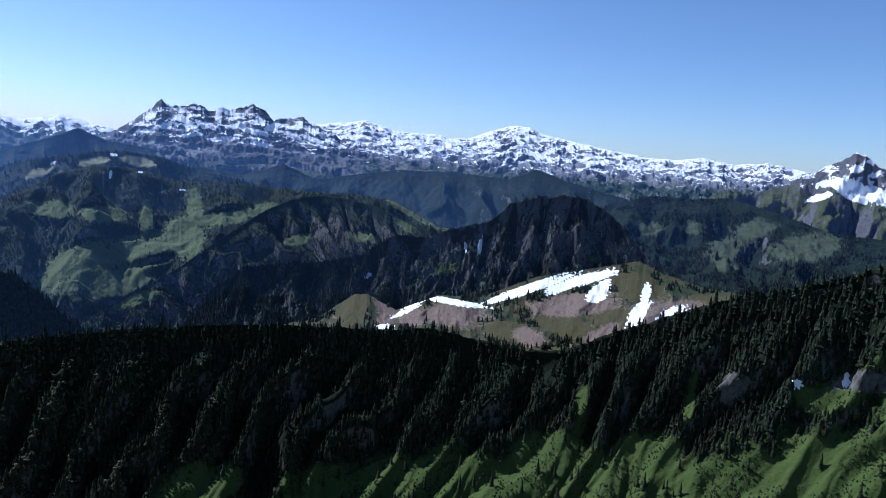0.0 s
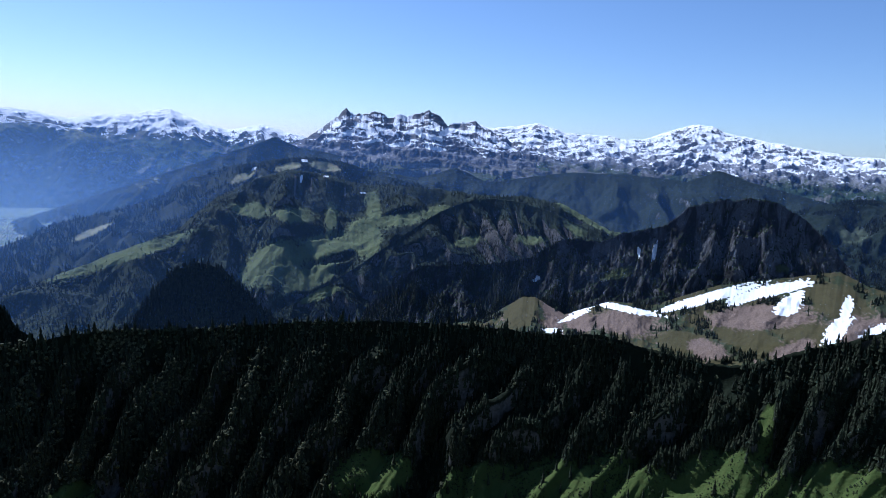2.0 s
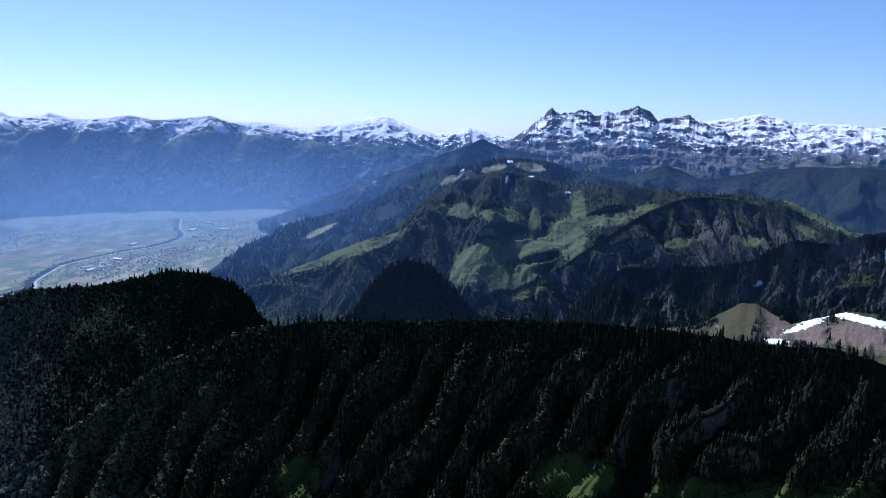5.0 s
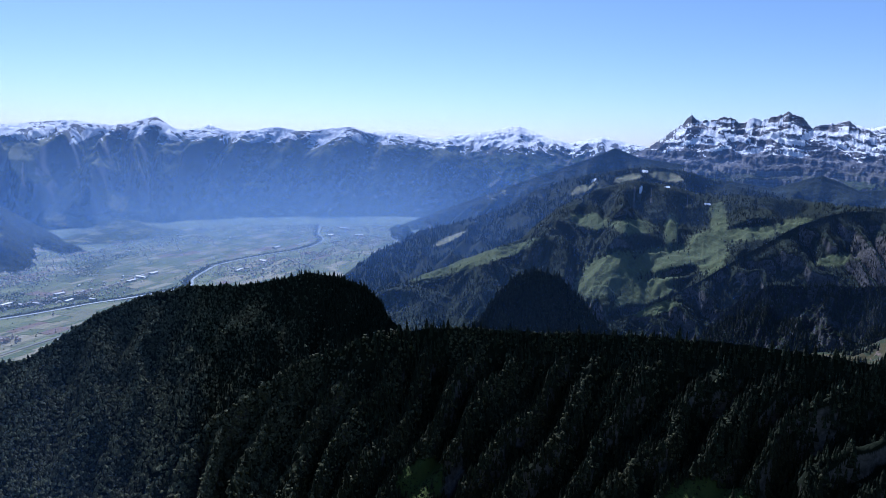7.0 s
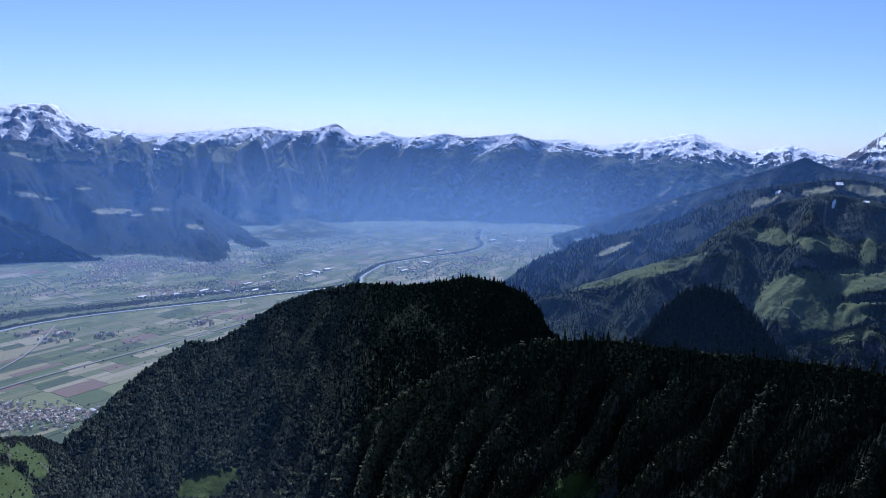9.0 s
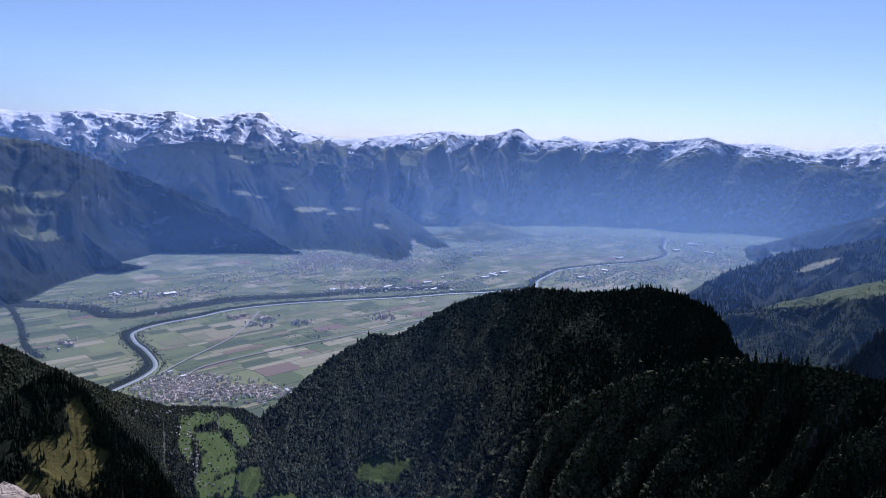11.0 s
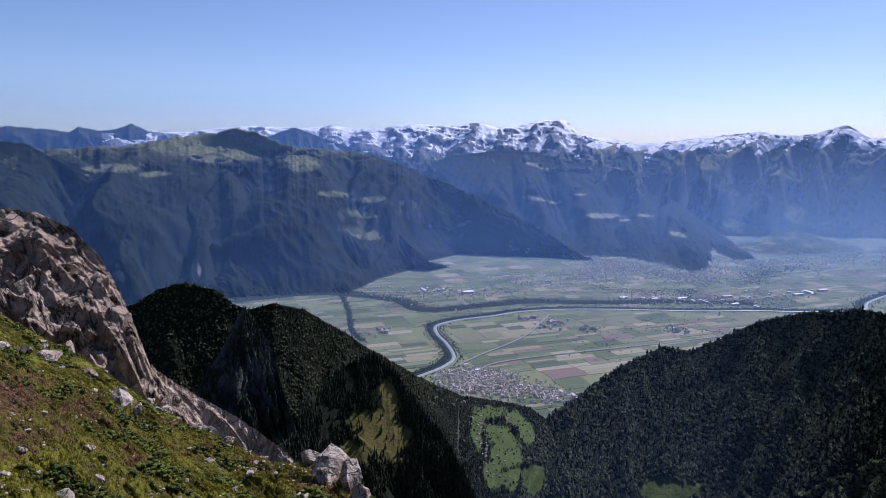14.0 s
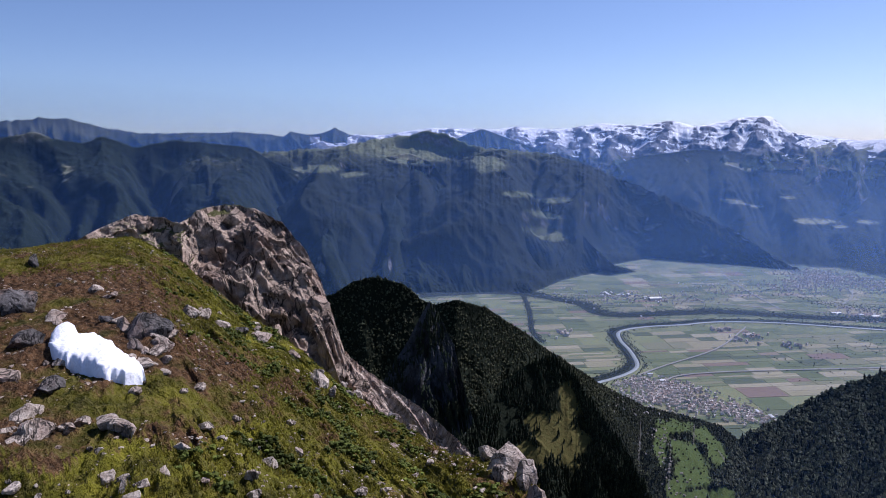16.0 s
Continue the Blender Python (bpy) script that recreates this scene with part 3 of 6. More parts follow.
mountain("snow_range", [(-8, 1.5, 4500), (-4.7, 1.6, 4500), (-1, 1.54, 4500), (1.5, 1.0, 4450), (6, 0.6, 4400), (12, 0.3, 4400)], [(-8, -2.0, 3500), (12, -2.2, 3500)], 0.08, 80, 120, 45,
         M_far_snow, "distant snowy ridge below a higher massif", seed=5, stretch=1.0, branching=0, steep=1.25, fine=4, crest_free=0.1, jag=12, jag_size=80)
mountain("rocky_massif", [(-28, -1.2, 3900), (-26.1, -0.14, 3950), (-25.3, 0.43, 3960), (-24.4, 1.07, 4000), (-23.4, 2.14, 4000), (-23, 2.4, 4000), (-22.4, 2.07, 4000), (-21.6, 2.07, 4000),
         (-20.6, 2.38, 4000), (-19.6, 2.0, 4000), (-19.3, 2.03, 4000), (-18.5, 2.3, 4000), (-17.7, 2.1, 4000), (-17, 2.52, 4000), (-16.1, 2.75, 4000), (-15.5, 2.48, 4000), (-14.6, 1.6, 4000),
         (-13.5, 1.95, 4050), (-12.6, 2.12, 4050), (-11.2, 1.5, 4000), (-9.4, 0.8, 3950), (-7.4, 0.31, 3900), (-5, -1.12, 3850), (-3, -2.2, 3800)],
         [(-28, -3.2, 3200), (-3, -3.2, 3200)], 0.045, 120, 90, 44, M_ddm, "jagged banded limestone massif streaked with snow", seed=11, terrace=44, dip=0.05, branching=0.0, stretch=1.2, jag=22, jag_size=60, steep=0.75, crest_free=0.1, fine=3,
         snow=[(-21.4, 1.0, 0.9, 0.22, -0.3), (-19.6, 0.75, 1.0, 0.24, -0.25), (-17.4, 0.95, 0.7, 0.2, 0.3), (-16, 0.55, 1.1, 0.25, -0.2), (-14.6, 1.1, 0.6, 0.3, 0.2), (-22.9, 0.4, 0.8, 0.16, 0.35), (-13, 0.5, 0.9, 0.22, -0.35), (-11.2, 0.3, 0.8, 0.2, -0.3), (-18.4, -0.2, 1.0, 0.18, 0.15), (-15.6, -0.35, 1.0, 0.16, -0.1),
               (-20.8, -0.1, 0.9, 0.14, 0.2), (-23.7, 1.1, 0.4, 0.3, 0.6), (-18.8, 1.6, 0.25, 0.5, 0), (-21.6, 1.75, 0.4, 0.2, 0), (-9.5, 0.1, 0.8, 0.14, -0.3), (-24.3, -0.2, 0.7, 0.14, 0.4)])
mountain("snow_range", [(-14, 1.4, 4450), (-12.6, 2.05, 4450), (-11.2, 1.61, 4450), (-9.4, 1.86, 4450), (-7.1, 2.24, 4480), (-4.7, 1.6, 4450), (-3, 1.2, 4400)], [(-14, -1.5, 3700), (-3, -2, 3500)],
         0.08, 80, 120, 45, M_far_snow, "distant snowy ridge beside a rocky massif", seed=12, stretch=1.0, branching=0, steep=1.25, fine=4, crest_free=0.1, jag=10, jag_size=60)
mountain("snow_range", [(-66, 0.2, 4800), (-63.2, 0.31, 4800), (-61.4, 0.83, 4800), (-59.5, 0.29, 4800), (-54, 0.3, 4800), (-48.7, 0.55, 4800), (-46.4, 0.65, 4800), (-43.5, 0.18, 4820), (-40.5, 0.7, 4830),
         (-38.7, 0.95, 4850), (-36.5, 1.4, 4850), (-35.1, 0.86, 4850), (-33.9, 0.45, 4830), (-32.1, 0.08, 4820), (-29.6, 0.68, 4800), (-27.7, 0.21, 4800), (-25, -0.3, 4800)],
         [(-66, -1.5, 4250), (-47, -2.5, 4250), (-42, -5.5, 4000), (-28, -4.5, 4000), (-25, -3, 4100)], 0.08, 90, 130, 40, M_glacier, "distant chain of glaciated white peaks", seed=21, branching=0.2, stretch=1.0, steep=1.3, fine=8, crest_free=0.1, jag=8, jag_size=60)
mountain("alpine_range", [(-86, -1.5, 4300), (-83.4, 0.15, 4450), (-80.9, -0.09, 4500), (-78.1, 0.09, 4500), (-74.8, 0.46, 4500), (-71.1, 0.91, 4550), (-68.3, 0.56, 4500), (-66.9, 0.83, 4500), (-65.3, 1.39, 4500),
         (-63.9, 0.38, 4500), (-61.4, 0.45, 4500), (-58.5, 0.4, 4500), (-56.4, 0.85, 4500), (-54.3, 0.5, 4500), (-50.4, 1.0, 4500), (-48.7, 0.46, 4500), (-46.4, 0.0, 4450), (-43.5, -0.5, 4400),
         (-40.9, -1.18, 4350), (-38.2, -2.45, 4300), (-36.5, -4.0, 4250)],
         [(-86, -8.5, 3300), (-75, -8.3, 3450), (-67, -7.2, 3700), (-57, -6.5, 3950), (-47, -6.6, 4000), (-36.5, -7, 3950)], 0.075, 130, 240, 205, M_alps,
         "long alpine range with snowy tops above wooded slopes", seed=31, branching=0.75, lean=0.3, facets=1.0, fine=16, octaves=6, clean_foot=0.9, jag=4, jag_size=70, steep=1.35, crest_free=0.28,
         open_land=[(-71.4, -6.6, 1.6, 0.5, -0.2), (-68, -5.2, 1.6, 0.7, -0.4), (-60, -6.6, 1, 0.2, 0), (-69, -2.2, 1.2, 0.4, -0.3), (-75, -1.6, 1.5, 0.4, -0.2), (-58, -3.9, 1, 0.2, 0), (-49, -2.4, 0.7, 0.3, 0)],
         snow=[(-69.9, -0.1, 0.9, 0.32, 0.5), (-70.6, -0.5, 0.6, 0.2, 0.5), (-73, -0.1, 0.9, 0.3, 0.3), (-74.3, -0.4, 0.6, 0.2, -0.2), (-66.6, 0.1, 0.6, 0.3, 0.6), (-64.4, -0.1, 0.8, 0.22, -0.4), (-78.4, -0.5, 0.8, 0.3, 0.2), (-80.5, -0.4, 0.8, 0.25, -0.2), (-62.2, -0.1, 0.9, 0.2, 0.2), (-60, 0.1, 0.6, 0.2, -0.3),
               (-57.6, -0.2, 0.7, 0.22, 0.4), (-55.2, 0.1, 0.6, 0.22, -0.4), (-53, -0.1, 0.8, 0.24, 0.3), (-51.6, 0.3, 0.5, 0.25, 0.5), (-49.6, -0.1, 0.7, 0.25, -0.3), (-47.5, -0.3, 0.6, 0.15, -0.2), (-76, 0.0, 0.5, 0.2, 0)])
mountain("alpine_range", [(-122, 0.8, 4700), (-115.9, 0.82, 4700), (-113.8, 1.15, 4700), (-112, 1.33, 4700), (-109.5, 1.28, 4700), (-106.8, 1.18, 4700), (-104.8, 1.41, 4700), (-102.7, 1.15, 4700),
         (-100.6, 1.2, 4700), (-98.2, 1.6, 4700), (-95.4, 1.32, 4700), (-92.7, 1.69, 4700), (-90.8, 1.18, 4700), (-87.6, 1.83, 4700), (-85.7, 1.91, 4700), (-84.3, 0.59, 4650), (-82.4, 0.35, 4650), (-80.1, 0.0, 4600), (-76, -0.6, 4500)],
         [(-122, -2.2, 3850), (-76, -2.6, 3800)], 0.07, 80, 200, 75, M_far_snow, "distant range with broad snowfields and rock bands", seed=41, branching=0.3, stretch=1.0, terrace=24, dip=0.12, steep=1.2, fine=4, crest_free=0.22, jag=5, jag_size=60)
mountain("far_range", [(-152, 1.7, 4750), (-143.8, 1.89, 4750), (-142.1, 2.02, 4750), (-140.6, 2.19, 4750), (-139.2, 2.05, 4750), (-137.6, 1.52, 4750), (-135.1, 1.11, 4750), (-131.1, 1.05, 4750), (-127.7, 1.15, 4750),
         (-124.2, 0.84, 4750), (-118.3, 0.8, 4750), (-112, 0.8, 4750)], [(-152, -3, 4200), (-112, -3, 4200)], 0.1, 50, 150, 60, M_distant, "hazy blue range on the horizon", seed=45, jag=20, jag_size=70)
mountain("far_peak", [(-126, 0.2, 4500), (-124.2, 0.7, 4500), (-123.5, 1.15, 4500), (-122, 0.85, 4500), (-121, 1.0, 4500), (-119.9, 1.45, 4500), (-118.6, 0.75, 4500), (-117, 0.2, 4500)],
         [(-126, -2.5, 4100), (-117, -2.5, 4100)], 0.08, 50, 90, 40, M_distant, "hazy pair of pointed grey peaks", seed=46, jag=9, jag_size=60)
mountain("far_peak", [(-110.5, 0.2, 4200), (-109, 0.85, 4200), (-107.7, 1.23, 4200), (-106.3, 0.68, 4200), (-103.6, -0.34, 4150), (-101, -1.2, 4100)], [(-110.5, -3, 3800), (-101, -4, 3800)],
         0.08, 50, 90, 40, M_distant, "pointed grey mountain with thin snow streaks", seed=47, jag=4, jag_size=40)
# ---- mountains across the valley ----
mountain("wooded_mountain", [(-134, -1.5, 3050), (-131, 0.0, 3120), (-129, -0.27, 3120), (-127.2, -0.27, 3120), (-125.3, -0.53, 3120), (-122.9, -0.29, 3120), (-120.1, -0.21, 3120), (-117.1, 0.45, 3155),
         (-114.1, 0.76, 3190), (-112.5, 1.13, 3190), (-110.9, 0.91, 3190), (-109.1, -0.01, 3155), (-107.3, -0.33, 3120), (-104.5, -0.62, 3085), (-102.2, -0.81, 3050), (-99.3, -1.66, 3015), (-96.5, -2.9, 2980),
         (-93.2, -4.2, 2910), (-90.3, -5.6, 2840), (-87.5, -7.0, 2770), (-84.7, -8.8, 2665), (-82.4, -10.0, 2640)],
         [(-134, -13, 2000), (-114, -12.3, 2080), (-106, -12.6, 2020), (-103, -12.3, 2070), (-97, -10, 2560), (-94, -9.3, 2750), (-84.7, -9.8, 2650)], 0.075, 140, 420, 130, M_tour,
         "broad wooded mountain with high pastures across the valley", seed=51, facets=1.0, crest_free=0.07, stretch=5.0, fine=16, octaves=6, clean_foot=0.9, jag=13, jag_size=60, steep=1.3,
         open_land=[(-118.6, -2.4, 1.0, 0.2, 0.1), (-101.6, -4.7, 1.3, 0.22, 0), (-104.7, -4.2, 1.3, 0.25, -0.1), (-102.5, -7.5, 1.6, 0.5, -0.2), (-102.6, -5.9, 1.3, 0.25, -0.15), (-121.6, -1.9, 1.8, 0.3, 0), (-113.5, -0.6, 3, 0.9, 0), (-107.5, -1.6, 1.5, 0.7, -0.2)],
         bare=[(-112.4, 0.6, 0.7, 0.2, -0.3)])
mountain("wooded_mountain", [(-155, 0.4, 2910), (-143.9, 0.72, 2910), (-142.5, 0.99, 2910), (-141.6, 1.23, 2910), (-140.8, 0.71, 2910), (-138.6, 0.29, 2910), (-137.5, 0.9, 2910), (-135.2, -0.04, 2910), (-132.4, 0.54, 2910),
         (-129.5, 0.21, 2910), (-126.9, -0.04, 2896), (-125.2, -1.19, 2840), (-123, -2.14, 2770), (-119.8, -3.83, 2630), (-116.1, -6.3, 2420), (-113, -9, 2245), (-108.6, -12.8, 2020)],
         [(-155, -14, 1800), (-125, -13.5, 1880), (-113, -12.6, 2020)], 0.09, 120, 330, 110, M_wooded, "steep wooded mountain falling to the valley", seed=55, facets=1.0, crest_free=0.07, fine=16, octaves=6, clean_foot=0.9, jag=5, jag_size=60)
mountain("wooded_ridge", [(-100, -2.6, 3900), (-98.1, -2.2, 3900), (-95, -1.08, 3950), (-90.8, -0.57, 4000), (-88, -0.72, 4000), (-86.2, -1.3, 3950), (-83.3, -1.72, 3900), (-80, -3.32, 3800), (-76.6, -4.66, 3650), (-73.7, -6.69, 3450), (-71, -8.5, 3200), (-69.4, -9.4, 2840)],
         [(-100, -9, 2850), (-89, -9.3, 2780), (-80, -9.5, 2720), (-75, -10.3, 2480), (-71, -9.2, 2850)], 0.08, 100, 260, 115, M_wooded, "wooded foothill ridge with clearings above the plain", seed=61, branching=0.5, facets=0.6, stretch=5.0, fine=8, octaves=6, clean_foot=0.9, jag=3, jag_size=50,
         open_land=[(-88, -4.6, 0.9, 0.16, -0.1), (-86.4, -4.9, 0.4, 0.1, 0), (-82.3, -5.9, 1.2, 0.2, 0), (-80.6, -6.2, 0.4, 0.1, 0), (-79, -5.8, 0.6, 0.13, 0), (-87.5, -1.9, 1.2, 0.2, -0.2), (-91.5, -5.4, 0.8, 0.16, -0.3), (-76.5, -7.2, 0.6, 0.2, -0.2), (-84.2, -4.2, 0.5, 0.1, 0)])
mountain("wooded_spur", [(-117.5, -1.5, 2910), (-115.5, -0.9, 2910), (-113.9, -0.67, 2910), (-111.9, -1.57, 2840), (-110.5, -3.95, 2665), (-109, -6.06, 2504), (-107.6, -7.72, 2378), (-105.9, -10.11, 2196), (-104.1, -11.95, 2063), (-102.4, -12.7, 2020)],
         [(-117.5, -12.4, 2040), (-104.1, -12.5, 2020)], 0.065, 100, 240, 95, M_wooded, "steep dark wooded spur with a pale rock scar", seed=63, crest_free=0.07, fine=10, octaves=6, clean_foot=0.8, jag=6, jag_size=50, facets=0.6,
         open_land=[(-114.6, -2.4, 2.0, 0.45, 0.1), (-116.0, -3.1, 1.5, 0.4, 0.2), (-113.6, -0.9, 2.2, 0.35, -0.1)],
         bare=[(-113.8, -8.7, 0.14, 0.7, -2), (-113.1, -10.1, 0.4, 0.6, -0.5), (-115.7, -10.1, 0.15, 0.5, -1)])
mountain("wooded_spur", [(-109.5, -1.3, 2945), (-107.6, -0.6, 2980), (-106.1, -0.41, 2980), (-104.3, -2.17, 2875), (-102.5, -4.29, 2735), (-100.6, -6.19, 2595), (-98.7, -8.35, 2455), (-96.8, -10.0, 2364), (-95, -10.5, 2440)],
         [(-109.5, -12.3, 2080), (-103, -12, 2120), (-96.8, -10.3, 2480)], 0.065, 100, 230, 90, M_tour, "long wooded spur with clearings and hay meadows", seed=65, crest_free=0.07, fine=10, octaves=6, clean_foot=0.8, jag=5, jag_size=50, facets=0.6, lean=0.3,
         open_land=[(-101.6, -4.9, 1.0, 0.14, 0), (-104.7, -4.4, 1.0, 0.15, -0.1), (-102.5, -7.5, 1.1, 0.35, -0.2), (-102.6, -5.9, 0.9, 0.15, -0.15), (-99.6, -6.6, 0.8, 0.15, -0.5)])
mountain("alluvial_fan", [(-75, -8.35, 3060), (-72, -7.8, 3250), (-69.8, -7.1, 3420), (-68.3, -6.5, 3520), (-67.0, -6.6, 3540), (-65.5, -7.1, 3540), (-62.5, -7.65, 3380)], [(-75, -8.3, 3050), (-68, -8.25, 3080), (-62.5, -7.6, 3360)], 0.06, 60, 60, 6,
         terrain_material("fan_fields", meadow=(0.14, 0.15, 0.08), forest=(0.04, 0.055, 0.03), size=90, open_land=0.52, cliff=0.05, bump=0.5), "pale cultivated fan at the mouth of a side valley", "slope", seed=68, branching=0.5, back=0.1)
# ---- mountains beyond the near valley ----
mountain("long_ridge", [(-50, -9.4, 3450), (-47, -7.4, 3500), (-43.7, -6.17, 3500), (-40.4, -4.9, 3500), (-35.7, -3.11, 3500), (-32.5, -1.84, 3500), (-29.9, -0.84, 3500), (-28.6, -0.22, 3500), (-26.7, -0.98, 3500), (-23.7, -1.33, 3450), (-20, -2.5, 3400)],
         [(-50, -10, 3000), (-47, -9.2, 3000), (-20, -8, 2800)], 0.08, 90, 180, 90, M_wooded, "long hazy wooded ridge running to a dark peak", seed=71, facets=1.0, fine=10, octaves=6, jag=4, jag_size=50)
ridge_a, (ridge_a_front, ridge_a_cover) = mountain("wooded_ridge", [(-54, -12.6, 2000), (-51.1, -11.47, 2150), (-48.5, -9.57, 2400), (-44.6, -7.62, 2550), (-40.3, -6.46, 2650), (-37.5, -5.52, 2700), (-34.8, -3.78, 2700), (-31.1, -2.49, 2700), (-28, -1.93, 2700),
         (-25.4, -1.61, 2700), (-22.8, -1.96, 2700), (-20.3, -2.74, 2700), (-17, -3.3, 2650), (-13.5, -4.2, 2600)],
         [(-54, -15.6, 1620), (-45, -14, 1780), (-13.5, -9, 2150)], 0.08, 90, 130, 55, M_wooded, "dark wooded ridge rising to rocky grey summits", seed=73, facets=1.0, fine=6, octaves=6, jag=5, jag_size=45, crest_free=0.1,
         open_land=[(-27.5, -2.6, 1.0, 0.3, 0.2), (-24.5, -2.4, 1.2, 0.35, -0.2), (-31, -3.6, 0.8, 0.3, 0.4), (-42, -8.2, 1.2, 0.25, 0.4)], snow=[(-26.2, -2.0, 0.25, 0.1, 0), (-30.2, -2.9, 0.2, 0.12, 0.4)])
mountain("wooded_ridge", [(-24, -3, 3000), (-20.2, -2.49, 3000), (-16.8, -2.93, 3000), (-13.6, -1.8, 3000), (-11, -2.89, 3000), (-7.3, -2.15, 3100), (-4.5, -1.6, 3150), (0.2, -1.42, 3150), (5, -1.64, 3100), (7.2, -0.61, 3100),
         (9.6, -1.34, 3050), (14.3, -2.32, 3000), (20, -3.5, 2950)], [(-24, -9, 2300), (20, -10, 2200)], 0.08, 85, 170, 70, M_wooded, "blue wooded ridge with bare reddish rock summits", seed=77, facets=1.0, fine=10, octaves=6, jag=5, jag_size=45)
mountain("pyramid_peak", [(17, -2.2, 3000), (20, -2.0, 3050), (22.3, -1.0, 3100), (23.9, -1.2, 3150), (25.8, -0.35, 3200), (27.5, 0.65, 3200), (29.2, 1.69, 3200), (29.9, 2.14, 3200), (30.4, 2.51, 3200), (31.1, 2.23, 3200), (32.3, 1.37, 3200), (36, -0.8, 3150), (44, -2, 3100)],
         [(17, -9, 2300), (44, -10, 2200)], 0.07, 100, 150, 120, terrain_material("snowy_pyramid", meadow=(0.055, 0.068, 0.032), rock=(0.10, 0.10, 0.11), size=200, treeline=-180, open_land=0.5, cliff=0.6, rock_top=-20, snowline=-20, snow_soft=80, snow_bias=0.74, flat_snow=0.42, snow_size=45),
         "dark pyramid-shaped peak with snowfields under the summit", seed=79, fine=16, octaves=6, jag=16, jag_size=45, crest_free=0.08,
         snow=[(30.6, -0.2, 1.5, 0.7, -0.25), (29, 0.2, 0.9, 0.3, 0.3), (30.5, 1.3, 0.4, 0.25, 0), (28.5, -0.9, 0.8, 0.25, 0.4), (33, -0.7, 1.5, 0.6, -0.3)])
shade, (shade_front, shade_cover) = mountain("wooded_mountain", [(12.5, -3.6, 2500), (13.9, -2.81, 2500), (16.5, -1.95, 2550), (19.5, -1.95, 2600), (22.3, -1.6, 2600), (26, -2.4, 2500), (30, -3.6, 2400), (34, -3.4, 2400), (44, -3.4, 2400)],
         [(12.5, -11, 1700), (44, -11, 1700)], 0.08, 95, 220, 110, M_shade_toned, "wooded mountainside with pastures, valley shade put into its colours", seed=81, branching=0.6, fine=12, octaves=6, jag=4, jag_size=45,
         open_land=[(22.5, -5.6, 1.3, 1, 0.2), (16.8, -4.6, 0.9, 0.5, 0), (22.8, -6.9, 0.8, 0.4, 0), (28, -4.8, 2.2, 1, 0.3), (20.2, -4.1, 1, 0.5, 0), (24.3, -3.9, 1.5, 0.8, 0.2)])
alp, (alp_front, alp_cover) = mountain("alp_mountain", [(-54, -14.2, 1650), (-47, -12.3, 1750), (-44.5, -11.4, 1800), (-40, -9.6, 1850), (-36, -8.0, 1900), (-34.2, -6.4, 1950), (-32.9, -5.22, 2000), (-29.6, -3.51, 2050), (-27.5, -2.8, 2100), (-24.4, -2.98, 2100), (-21.6, -3.7, 2100), (-17.4, -3.6, 2100),
         (-14.1, -3.74, 2050), (-10.7, -3.98, 2000), (-7.9, -3.77, 2000), (-4.5, -4.23, 1950), (-0.6, -6.02, 1900), (2.2, -6.6, 1850), (6, -8, 1800)],
         [(-54, -18, 1420), (-40, -16.5, 1540), (-25, -16, 1560), (6, -14, 1570)], 0.075, 150, 190, 66, M_green, "alpine pasture mountain with dark woods and grey ribs", seed=83, steep=1.15, branching=0.7, jag=6, jag_size=35, facets=0.5, crest_free=0.1, fine=5, octaves=6,
         open_land=[(-39.6, -9.9, 4.6, 0.5, 0.36), (-24.4, -8.9, 2.4, 0.9, 0.25), (-28.4, -10.6, 2.6, 1.7, 0.25), (-25.6, -11.6, 2.2, 1.0, 0.4), (-18.5, -6.6, 2.6, 0.5, 0.25), (-20.4, -5.6, 0.6, 1.4, 0), (-23.8, -6.6, 0.5, 1.2, 0.4), (-27, -6.5, 1.6, 0.6, 0), (-30.3, -6.2, 1.4, 0.6, 0), (-12.6, -7.7, 1.8, 0.6, 0.2), (-6.9, -7.6, 1.6, 0.5, 0), (-15, -5.6, 1.2, 0.5, 0.2), (-21, -8.2, 1.4, 1.6, 0), (-2.5, -5.2, 2.4, 0.4, -0.4)],
         bare=[(-26.9, -4.2, 0.08, 0.9, 2.5), (-25.6, -4.0, 0.06, 0.6, 2.0), (-27.6, -5.2, 0.5, 0.15, 0.6), (-22.8, -4.4, 0.06, 0.5, 1.5)], snow=[(-26.4, -3.5, 0.1, 0.35, 1.5), (-21.3, -4.4, 0.25, 0.08, 0), (-24.4, -3.2, 0.2, 0.06, 0)])
